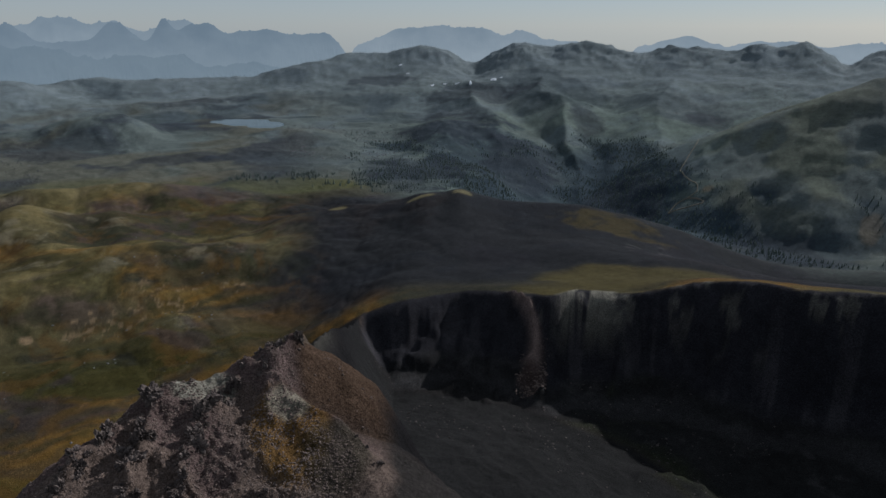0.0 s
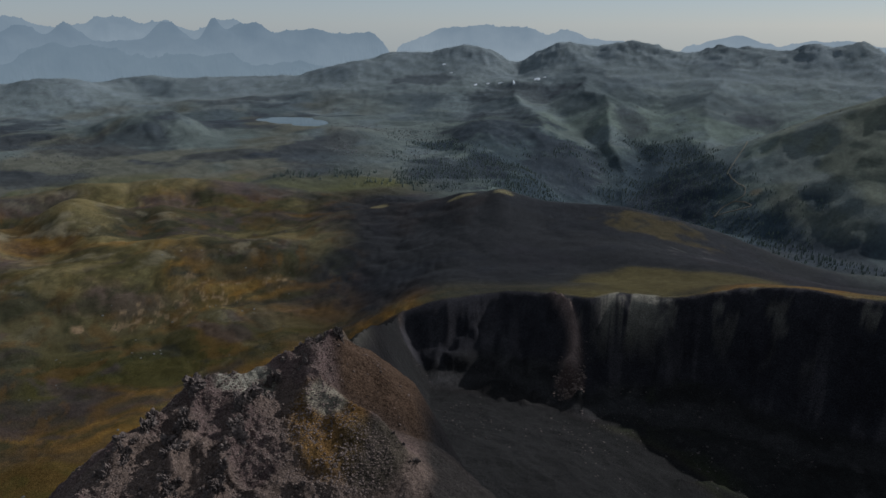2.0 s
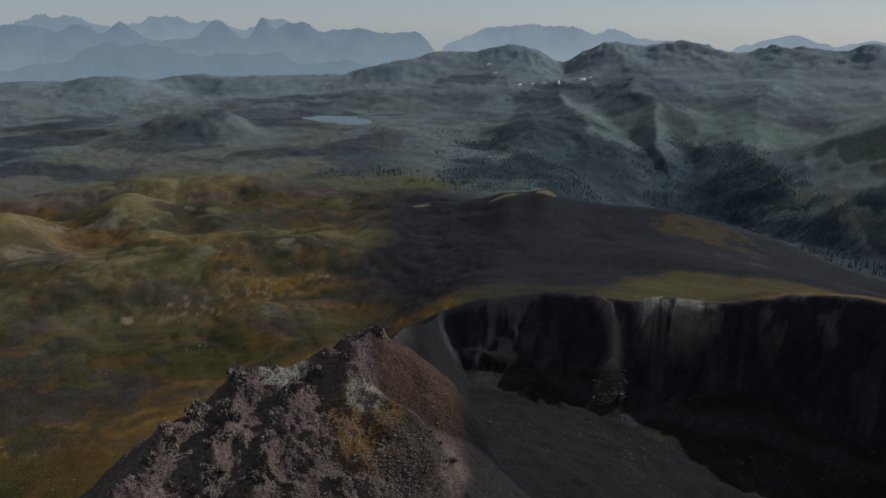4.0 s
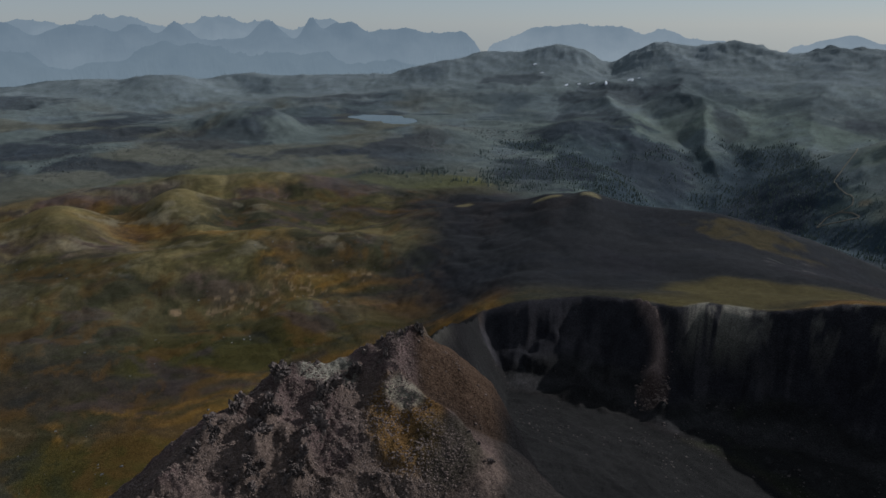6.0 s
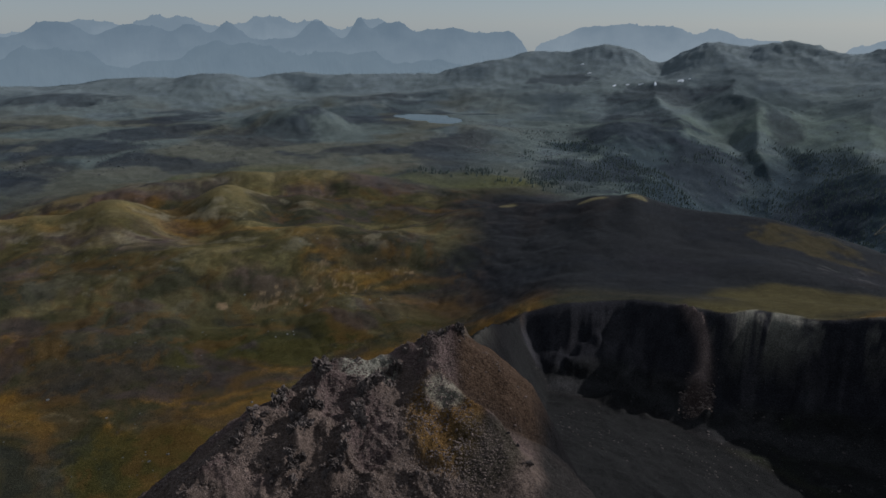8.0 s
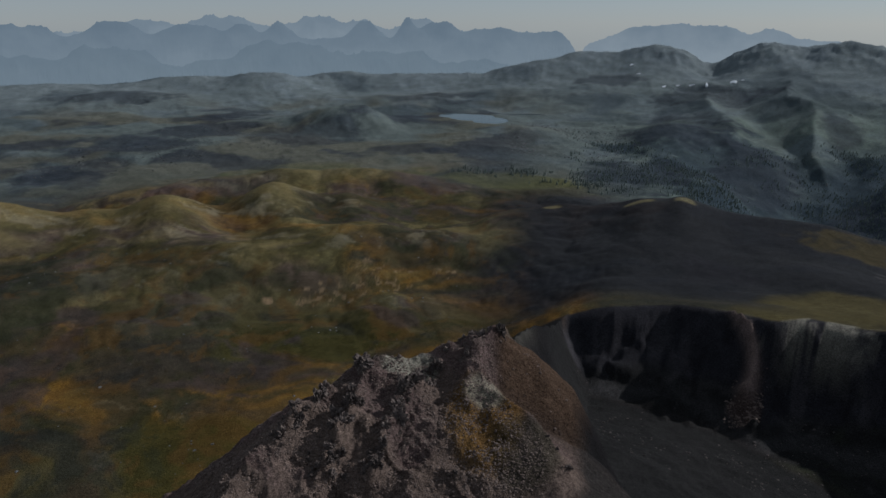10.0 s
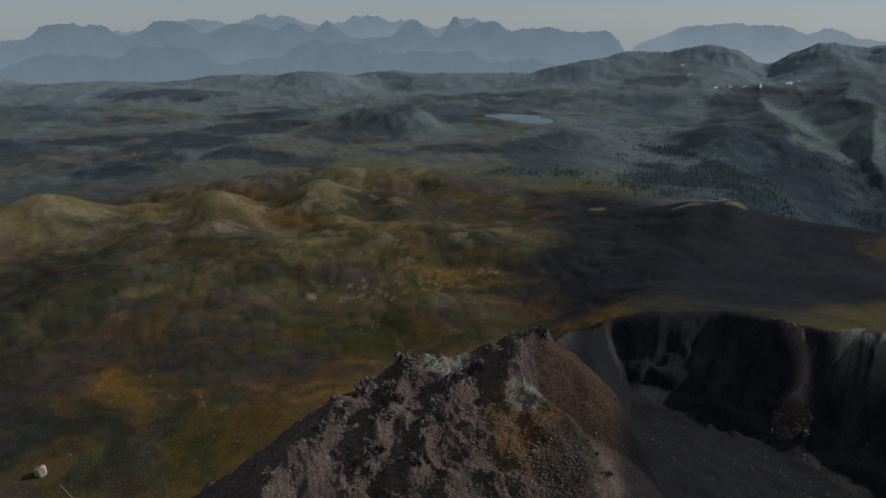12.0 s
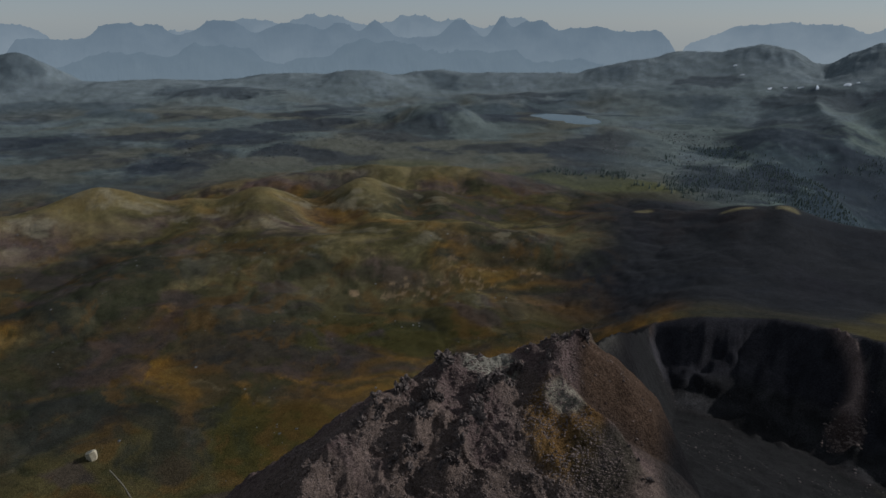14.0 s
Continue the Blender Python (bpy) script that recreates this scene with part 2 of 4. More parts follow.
    z = z + rough * (2.6 * crag * step(-(az + 1), -4, 8) + 1.5 * n_small + 1.5 * fbm(x, y, 6, 4, 10) + 1.2 * ridged(x, y, 8, 3, 34) * step(-(az + 1), -6, 4))
    z = z + near * (2.0 * n_small + 2.2 * ridged(x, y, 26, 4, 17) * step(r, 215, 260))
    z = z + 13 * ridged(x, y, 75, 4, 18) * step(r, 3700, 3950) * (1 - step(r, 4250, 4400)) * right
    bed = []
    for la, lr, level, along, across in LAKES:
        cx, cy = at(la, lr)
        a = radians(la)
        u = ((x - cx) * math.sin(a) + (y - cy) * math.cos(a)) / along
        v = ((x - cx) * math.cos(a) - (y - cy) * math.sin(a)) / across
        d = np.sqrt(u * u + v * v) + 0.16 * n_small + 0.12 * n_mid
        flat = 1 - step(d, 1.4, 3.2)
        z = z * (1 - flat) + np.maximum(level + 1.5 + 1.5 * n_mid, level + 0.15 * (z - level)) * flat
        bed.append((d, level))
    for d, level in bed:
        z = np.where(d < 1.25, np.minimum(z, level - 2.5 + 12 * np.maximum(d - 0.95, 0)), z)
    return z, dict(lift=lift, r=r, az=az, big=n_big, mid=n_mid, small=n_small, far=far, right=right, near=near, inside=inside, rim=rim, crag=crag, arch=arch, face=face)


def relief_z(px, py):
    z, _ = relief(np.array([float(px)]), np.array([float(py)]))
    return float(z[0])


# ---- materials ----
def nodes_of(name):
    m = bpy.data.materials.new(name)
    m.use_nodes = True
    return m, m.node_tree.nodes, m.node_tree.links, m.node_tree.nodes["Principled BSDF"]


def mapped_noise(n, l, scale, detail=6.0, rough=0.6, coords=None):
    t = n.new("ShaderNodeTexNoise")
    t.inputs["Scale"].default_value, t.inputs["Detail"].default_value, t.inputs["Roughness"].default_value = scale, detail, rough
    if coords is not None:
        l.new(coords, t.inputs["Vector"])
    return t.outputs["Fac"]


def ground_material():
    m, n, l, b = nodes_of("alpine_ground")
    cover = n.new("ShaderNodeAttribute")
    cover.attribute_name = "cover"
    geo = n.new("ShaderNodeNewGeometry")
    col = cover.outputs["Color"]
    for scale, lo, hi in ((2.6, 0.25, 1.75), (0.8, 0.5, 1.5), (0.11, 0.78, 1.22), (0.018, 0.8, 1.2)):
        f = mapped_noise(n, l, scale, 7, 0.65, geo.outputs["Position"])
        ramp = n.new("ShaderNodeMapRange")
        ramp.inputs[1].default_value, ramp.inputs[2].default_value = 0.3, 0.7
        ramp.inputs[3].default_value, ramp.inputs[4].default_value = lo, hi
        l.new(f, ramp.inputs[0])
        mul = n.new("ShaderNodeVectorMath")
        mul.operation = "SCALE"
        l.new(col, mul.inputs[0])
        l.new(ramp.outputs[0], mul.inputs["Scale"])
        col = mul.outputs[0]
    l.new(col, b.inputs["Base Color"])
    b.inputs["Roughness"].default_value = 0.95
    b.inputs["Specular IOR Level"].default_value = 0.03
    bump = n.new("ShaderNodeBump")
    bump.inputs["Strength"].default_value, bump.inputs["Distance"].default_value = 1.0, 1.3
    l.new(mapped_noise(n, l, 0.7, 8, 0.7, geo.outputs["Position"]), bump.inputs["Height"])
    l.new(bump.outputs[0], b.inputs["Normal"])
    return m


GROUND = ground_material()

# base colours of the land's covers; some hold haze, light or shade
GRASS, OCHRE, MOSS_AND_SHADE = (0.094, 0.077, 0.030), (0.20, 0.108, 0.022), (0.042, 0.042, 0.027)
SHALE, BROWN, PALE = (0.105, 0.096, 0.10), (0.152, 0.112, 0.090), (0.26, 0.24, 0.19)
PURPLE, DOME_SHADE, HAZY_STONE = (0.125, 0.085, 0.080), (0.024, 0.026, 0.031), (0.160, 0.192, 0.215)
DISTANCE_HAZE = (0.232, 0.268, 0.282)
REDDISH = (0.086, 0.055, 0.036)
SHADED_FLOOR = (0.024, 0.0235, 0.0225)
SHADED_CLIFF = (0.030, 0.029, 0.033)
SHADED_SCREE = (0.016, 0.0148, 0.0152)
HAZY_GREEN, HAZY_FOREST, RUST, DRY_AND_LIT = (0.140, 0.164, 0.152), (0.042, 0.060, 0.074), (0.25, 0.175, 0.10), (0.235, 0.190, 0.082)


# ---- ground: one sheet to the horizon ----
def mixed(c, colour, f):
    f = np.clip(f, 0, 1)[..., None]
    return c * (1 - f) + np.array(colour) * f


def blob(k, az, r, da, dr, edge=0.5):
    """Soft patch round a bearing and distance, with a ragged border."""
    d = ((k["az"] - az) / da) ** 2 + ((k["r"] - r) / dr) ** 2 + edge * (k["mid"] + 0.6 * k["small"])
    return 1 - step(d, 0.5, 1.2)


# cloud shade painted on the ground: bearing, distance, half width in degrees, half depth
CLOUD_SHADES = [(-31, 3560, 4.5, 150), (-17.5, 2430, 5.0, 230), (-6, 3420, 4.0, 90), (16.5, 3300, 4.5, 190), (7.5, 3650, 3.5, 130), (-36, 2050, 5, 180), (-42, 2500, 4, 250), (-8.5, 2150, 3.5, 110),
          (13.5, 2650, 4.5, 330), (10.5, 1950, 5.5, 330), (19, 2250, 3.5, 300), (-25, 3000, 3, 90), (39, 1590, 6, 150), (28, 2000, 3.0, 200), (24.5, 2800, 1.6, 160), (34, 2950, 2.0, 120)]


def cover_of(x, y, z, k, slope):
    c = np.zeros(x.shape + (3,)) + np.array(GRASS)
    wx, wy = x + 70 * fbm(x, y, 140, 4, 41), y + 70 * fbm(x, y, 140, 4, 42)
    a, b, s = fbm(wx, wy, 190, 5, 21, 0.6), fbm(wx, wy, 60, 5, 22, 0.6), fbm(wx, wy, 320, 5, 23, 0.6)
    c = mixed(c, OCHRE, step(a + 0.3 * b + 0.25 * (1 - step(k["r"], 500, 900)), 0.0, 0.4))
    c = mixed(c, MOSS_AND_SHADE, step(s + 0.4 * b, 0.05, 0.3) * 0.8)
    c = mixed(c, PURPLE, step(fbm(wx, wy, 120, 5, 24) + 0.4 * slope, 0.12, 0.45) * 0.7 * step(k["r"], 650, 950))
    c = mixed(c, PALE, step(fbm(wx * 0.7, wy, 40, 6, 25, 0.6), 0.46, 0.66) * 0.35)
    # cloud shade over the dome and its foot, put into the cover
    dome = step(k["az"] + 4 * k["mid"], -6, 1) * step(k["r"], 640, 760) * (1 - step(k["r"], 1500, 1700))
    c = mixed(c, DOME_SHADE, dome * 0.94)
    c = mixed(c, GRASS, blob(k, 30, 760, 9, 90) * 0.9)
    c = mixed(c, (0.085, 0.066, 0.026), blob(k, 28.5, 1120, 5, 70, 1.4) * step(b, -0.2, 0.2) * 0.7)
    # sunlit tops of the knobs, painted as a paler cover
    c = mixed(c, (0.20, 0.17, 0.085), np.clip(blob(k, 10.9, 1185, 1.4, 18, 0.5) + blob(k, 14.4, 1185, 1.0, 18, 0.5) + blob(k, 3.6, 1250, 0.9, 22, 0.5), 0, 1) * 0.85)
    c = mixed(c, (0.115, 0.108, 0.098), blob(k, 30.5, 1010, 2.6, 80, 1.4) * step(fbm(wx, wy, 22, 5, 64, 0.65), 0.1, 0.3) * 0.7)
    rr = ridged(x, y, 170, 3, 16) + 0.25 * b
    low = (1 - step(k["r"], 700, 950)) * (1 - step(k["az"], -4, 3))
    c = mixed(c, (0.060, 0.052, 0.014), low * step(fbm(wx * 0.55, wy, 120, 5, 43, 0.6), -0.05, 0.25) * 0.8)
    c = mixed(c, (0.045, 0.040, 0.034), low * step(fbm(wx * 0.4, wy, 90, 5, 44, 0.6), 0.15, 0.4) * 0.7)
    c = mixed(c, (0.20, 0.155, 0.085), low * step(1 - np.abs(fbm(wx * 0.5, wy, 150, 5, 45)) * 14 + 0.8 * b, 0.75, 1.1) * 0.35)
    plainland = (1 - k["far"]) * step(k["r"], 700, 950) * (1 - step(k["az"], -4, 3))
    c = mixed(c, DRY_AND_LIT, plainland * step(rr, 0.3, 0.75) * 0.55)
    c = mixed(c, MOSS_AND_SHADE, plainland * step(-rr, -0.1, 0.35) * 0.55)
    # cloud shade on the nearer ground, put into its colour
    c = mixed(c, (0.036, 0.038, 0.028), np.clip(blob(k, -41, 980, 7, 190, 0.9) + blob(k, -45, 700, 6, 130, 0.9) + blob(k, -8, 1010, 6, 60, 0.9), 0, 1) * 0.7)
    # small patches of turf, bare soil and stones
    fine, fleck = fbm(wx, wy, 38, 5, 49, 0.65), fbm(wx * 0.6, wy, 75, 5, 50, 0.62)
    sward = (1 - k["far"]) * (1 - step(k["az"], -4, 4)) * (1 - 0.55 * step(k["lift"], 15, 45))
    c = mixed(c, (0.120, 0.066, 0.020), sward * step(fine, 0.10, 0.30) * 0.55)
    c = mixed(c, (0.040, 0.042, 0.020), sward * step(-fine, 0.12, 0.30) * 0.6)
    c = mixed(c, (0.070, 0.052, 0.050), sward * step(fleck, 0.20, 0.36) * 0.6)
    c = mixed(c, (0.030, 0.032, 0.030), sward * step(-fleck, 0.16, 0.36) * 0.6)
    # crowns and hollows of the grassy hills, their light and shade put into colour
    west = (1 - k["far"]) * step(k["r"], 700, 900) * (1 - step(k["az"], -6, 0))
    c = mixed(c, DRY_AND_LIT, west * step(k["lift"] + 22 * b + 14 * fine, 26, 62) * 0.6)
    c = mixed(c, (0.26, 0.225, 0.15), west * step(k["lift"], 14, 40) * step(fbm(wx * 0.8, wy, 46, 5, 65, 0.65), 0.2, 0.42) * 0.55)
    c = mixed(c, MOSS_AND_SHADE, west * (1 - step(k["lift"] + 16 * a, 4, 20)) * 0.2)
    meadow = np.exp(-((k["az"] - 0.5 + 3 * k["mid"]) / 7.5) ** 2) * np.exp(-((k["r"] - 1720) / 130) ** 2) + np.exp(-((k["az"] + 17 + 6 * k["mid"]) / 8) ** 2) * np.exp(-((k["r"] - 1850) / 140) ** 2)
    # far plateau, valley sides: distance haze is put into these colours
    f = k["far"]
    c = mixed(c, HAZY_GREEN, f)
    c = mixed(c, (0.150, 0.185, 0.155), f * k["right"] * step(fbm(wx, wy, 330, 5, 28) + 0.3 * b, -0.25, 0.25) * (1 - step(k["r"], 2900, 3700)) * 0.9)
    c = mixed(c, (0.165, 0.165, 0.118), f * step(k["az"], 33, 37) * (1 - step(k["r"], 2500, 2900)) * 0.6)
    c = mixed(c, HAZY_STONE, f * step(fbm(x, y, 150, 5, 26) + 0.4 * slope, 0.12, 0.45) * 0.4)
    # haze that grows with distance, mixed into the base colour
    c = mixed(c, DISTANCE_HAZE, f * step(k["r"] + 200 * s, 2600, 4000) * 0.6)
    c = mixed(c, HAZY_FOREST, np.maximum(f, step(k['r'], 1500, 1800)) * np.maximum(step(fbm(x, y, 420, 5, 27), 0.08, 0.3) * 0.5, step(-z - 400 + 60 * b + 50 * s, 0, 90) * 0.85))
    c = mixed(c, (0.115, 0.118, 0.045), step(meadow, 0.35, 0.75) * 0.8)
    c = mixed(c, RUST, blob(k, 34.5, 1915, 0.7, 28, 1.0) * 0.5 + blob(k, 46, 1750, 0.7, 50, 1.0) * 0.35 + blob(k, -21.2, 846, 0.5, 9, 0.2) + np.clip(blob(k, -10.5, 880, 3.4, 60, 1.0) + blob(k, -15.0, 850, 3.4, 34, 1.0) + blob(k, -5.5, 900, 2.0, 40, 1.0), 0, 1) * step(fbm(wx, wy, 11, 5, 63, 0.7), 0.14, 0.3) * 0.65)
    moor = f * (1 - step(k["az"], -2, 6)) * (1 - step(k["r"], 3000, 3700))
    c = mixed(c, (0.135, 0.126, 0.088), moor * step(fbm(wx, wy, 240, 5, 29), -0.15, 0.3) * 0.7)
    # blotches like cloud shade, put into the moor's colour
    c = mixed(c, (0.044, 0.052, 0.064), moor * step(fbm(wx * 0.6, wy, 230, 5, 30), 0.12, 0.3) * 0.8)
    stand = step(fbm(x, y, 170, 5, 61), -0.05, 0.2) * step(k['az'], 4, 7) * step(k['r'], 1480, 1560) * (1 - step(k['r'], 2550, 2750)) * step(-z, 380, 400)
    c = mixed(c, HAZY_FOREST, stand * 0.9)
    # dark valley slopes: woods and cloud shade in one cover colour
    c = mixed(c, HAZY_FOREST, np.clip(blob(k, 15.5, 2200, 6.5, 560, 0.9) + blob(k, 27, 2150, 3.0, 320, 0.9), 0, 1) * 0.8)
    # cloud shade on the far moor, put into the ground colour
    for ha, hr, da, dr in CLOUD_SHADES:
        c = mixed(c, (0.036, 0.043, 0.055), blob(k, ha, hr, da, dr, 0.9) * 0.62)
    # cirque: cloud shade on floor and wall is put into their colours
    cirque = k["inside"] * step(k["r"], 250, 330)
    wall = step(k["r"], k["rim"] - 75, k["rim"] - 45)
    c = mixed(c, SHADED_FLOOR, cirque)
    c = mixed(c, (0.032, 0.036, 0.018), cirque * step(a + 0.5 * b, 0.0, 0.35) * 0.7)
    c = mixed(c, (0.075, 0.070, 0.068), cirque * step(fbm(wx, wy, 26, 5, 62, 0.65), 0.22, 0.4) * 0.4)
    c = mixed(c, SHADED_CLIFF, step(k["az"], 3, 6) * step(k["r"], k["rim"] - 75, k["rim"] - 50) * (1 - step(k["r"] + 3 * b, k["rim"] - 4, k["rim"] + 3)))
    c = mixed(c, SHALE, cirque * wall * step(fbm(k["az"] * 11.4, k["r"] * 0.2, 22, 4, 46), 0.1, 0.4) * 0.4)
    rim_band = step(k["r"], k["rim"] - 46, k["rim"] - 12) * (1 - step(k["r"], k["rim"] + 2, k["rim"] + 8))
    streaks = step(fbm(k["az"] * 11.4, k["r"] * 0.10, 13, 4, 47, 0.6), -0.05, 0.3) * np.exp(-((k["az"] - 25.6) / 2.6) ** 4)
    c = mixed(c, PALE, step(k["az"], 4, 6) * rim_band * np.clip(streaks * 0.75 + 0.3 * step(fbm(x, y, 12, 4, 48), 0.25, 0.45) * step(k["az"], 18, 24), 0, 1))
    c = mixed(c, (0.24, 0.175, 0.15), k["arch"] * 0.95)
    c = mixed(c, (0.085, 0.060, 0.052), cirque * blob(k, 21.0, 575, 1.3, 14, 0.8) * 0.8 + cirque * blob(k, 9.3, 500, 1.2, 14, 1.0) * 0.6)
    c = mixed(c, (0.075, 0.073, 0.070), cirque * blob(k, 20.8, 470, 0.9, 20, 1.4) * 0.8)
    c = mixed(c, (0.048, 0.046, 0.046), cirque * (1 - step(np.abs(k["r"] - k["rim"] + 92 + 14 * b), 6, 20)) * 0.6)
    # arete
    crag_land = k["near"] * (1 - step(k["az"], 4.4, 5.4) * step(k["r"], k["rim"] - 85, k["rim"] - 60))
    c = mixed(c, BROWN, crag_land)
    c = mixed(c, PURPLE, crag_land * step(b, 0.0, 0.3) * 0.7)
    # shade on the east flank, put into its scree and floor colours
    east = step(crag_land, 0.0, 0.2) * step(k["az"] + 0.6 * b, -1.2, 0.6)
    c = mixed(c, SHADED_SCREE, east * step(k["r"], 200, 225))
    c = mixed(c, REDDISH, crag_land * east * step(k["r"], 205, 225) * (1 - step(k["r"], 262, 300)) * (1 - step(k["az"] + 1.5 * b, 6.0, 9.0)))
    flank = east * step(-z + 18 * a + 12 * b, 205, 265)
    c = mixed(c, SHADED_FLOOR, np.maximum(flank, east * step(k["az"] + 2 * b, 6.5, 8.5) * (1 - step(k["r"], 205, 235))) * 0.9)
    c = mixed(c, OCHRE, crag_land * blob(k, -1.8, 197, 4.0, 22, 0.9) * 0.75)
    c = mixed(c, MOSS_AND_SHADE, crag_land * blob(k, 2.0, 188, 4.0, 14, 0.9) * 0.6)
    c = mixed(c, PALE, crag_land * blob(k, -1.6, 211, 2.2, 8, 0.6) * 0.8)
    c = mixed(c, PALE, crag_land * np.exp(-((k["az"] - 0.9 - (k["r"] - 300) / 75) / 0.7) ** 2) * step(k["r"], 240, 280) * (1 - step(k["r"], 340, 460)) * 0.2)
    c = mixed(c, PALE, crag_land * blob(k, -8.8, 224, 2.7, 9, 0.4))
    return c


def polar_rows():
    return np.concatenate([np.linspace(0.05, 110, 20)[:-1], np.arange(110, 330, 0.75), 330 * (4900 / 330) ** np.linspace(0, 1, 400)])


def sheet():
    rs = polar_rows()
    dense = np.arange(-58, 58.001, 0.13)
    angs = np.radians(np.concatenate([dense, np.arange(62, 300, 4.0)]))
    A, R = np.meshgrid(angs, rs)
    X, Y = R * np.sin(A), R * np.cos(A)
    Z, k = relief(X, Y)
    nr, na = X.shape
    gz_r = np.gradient(Z, axis=0) / np.gradient(R, axis=0)
    slope = np.abs(gz_r)
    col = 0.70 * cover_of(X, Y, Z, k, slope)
    me = bpy.data.meshes.new("ground")
    idx = np.arange(nr * na).reshape(nr, na)
    nxt = np.roll(idx, -1, axis=1)
    quads = np.stack([idx[:-1], idx[1:], nxt[1:], nxt[:-1]], -1).reshape(-1, 4)
    me.vertices.add(nr * na)
    me.vertices.foreach_set("co", np.stack([X, Y, Z + ZC], -1).astype(np.float32).ravel())
    me.loops.add(quads.size)
    me.loops.foreach_set("vertex_index", quads.astype(np.int32).ravel())
    me.polygons.add(len(quads))
    me.polygons.foreach_set("loop_start", np.arange(0, quads.size, 4, dtype=np.int32))
    me.update(calc_edges=True)
    me.polygons.foreach_set("use_smooth", np.ones(len(quads), dtype=bool))
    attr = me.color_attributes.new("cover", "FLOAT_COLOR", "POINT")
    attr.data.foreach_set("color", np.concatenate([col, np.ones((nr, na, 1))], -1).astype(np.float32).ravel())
    me.materials.append(GROUND)
    return tagged(new("ground", me), "rolling alpine ground of olive and ochre grass, scree and dark rock", "ground", kind="structure")


ground = sheet()


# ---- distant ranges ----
def range_haze_material(name, colour, low, high, z0, z1):
    """Backdrop of a distant range, its haze put into the glow, paler at its foot."""
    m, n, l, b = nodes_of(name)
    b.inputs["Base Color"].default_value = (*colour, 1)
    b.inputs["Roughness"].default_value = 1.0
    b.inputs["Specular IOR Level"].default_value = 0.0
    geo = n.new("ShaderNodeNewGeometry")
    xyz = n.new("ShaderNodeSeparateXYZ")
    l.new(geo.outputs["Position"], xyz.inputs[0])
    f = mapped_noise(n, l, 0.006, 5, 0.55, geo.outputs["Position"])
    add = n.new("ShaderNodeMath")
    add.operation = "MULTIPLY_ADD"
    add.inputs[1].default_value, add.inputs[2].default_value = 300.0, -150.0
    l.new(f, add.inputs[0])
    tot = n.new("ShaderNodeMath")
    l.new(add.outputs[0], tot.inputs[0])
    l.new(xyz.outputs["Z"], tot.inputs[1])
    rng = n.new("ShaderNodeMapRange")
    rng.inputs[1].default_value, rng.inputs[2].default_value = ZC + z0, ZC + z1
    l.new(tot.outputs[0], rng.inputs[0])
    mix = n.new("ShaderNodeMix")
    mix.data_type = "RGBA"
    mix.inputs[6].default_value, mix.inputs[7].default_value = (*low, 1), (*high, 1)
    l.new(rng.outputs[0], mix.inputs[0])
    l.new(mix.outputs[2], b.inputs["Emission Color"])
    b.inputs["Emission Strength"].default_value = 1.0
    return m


def far_range(name, dist, a0, a1, low, peaks, seed, jag, material, label):
    """A distant range: a crest of cone-like tops with spurs running down to the plain."""
    angs = np.arange(a0, a1, 0.05)
    deep = np.linspace(0, 1, 26)
    A, D = np.meshgrid(angs, deep)
    crest = np.full(angs.shape, float(low))
    for az, el, half, flat in peaks:
        d = np.maximum(np.abs(angs - az) - flat, 0)
        crest = np.maximum(crest, low + (el - low) * np.exp(-(d / half) ** 1.5))
    s = angs * dist * 0.0175
    fade = step(angs, a0, a0 + 2.0) * (1 - step(angs, a1 - 2.4, a1))
    crest = crest + jag * (fbm(s, s * 0 + seed, 90, 6, seed, 0.68) + 0.5 * ridged(s, s * 0 + seed * 3.3, 55, 4, seed))
    crest = np.maximum(crest, -4.2)
    crest = low - 2.2 + (crest - low + 2.2) * fade
    base = -5.0
    shape = np.where(D < 0.75, (D / 0.75) ** 0.85, 1 - (D - 0.75) / 0.25 * 0.8)
    R = dist - 420 * (0.75 - D)
    X, Y = R * np.sin(np.radians(A)), R * np.cos(np.radians(A))
    rows = []
    for q in deep:
        w = int(2 + 170 * max(0.75 - q, 0))
        rows.append(np.convolve(np.pad(crest, w, mode="edge"), np.ones(2 * w + 1) / (2 * w + 1), "valid") if w > 2 else crest)
    top = dist * np.tan(np.radians(np.array(rows)))
    foot = dist * math.tan(radians(base))
    Z = foot + (top - foot) * shape
    Z = Z + ridged(X, Y, 210, 5, seed) * 34 * np.sin(np.clip(D / 0.75, 0, 1) * math.pi) * (D < 0.75)
    nr, na = X.shape
    me = bpy.data.meshes.new(name)
    idx = np.arange(nr * na).reshape(nr, na)
    quads = np.stack([idx[:-1, :-1], idx[1:, :-1], idx[1:, 1:], idx[:-1, 1:]], -1).reshape(-1, 4)
    me.from_pydata(np.stack([X, Y, Z + ZC], -1).reshape(-1, 3).tolist(), [], quads.tolist())
    me.polygons.foreach_set("use_smooth", np.ones(len(quads), dtype=bool))
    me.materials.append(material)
    return tagged(new(name, me), label, "mountains", kind="structure")


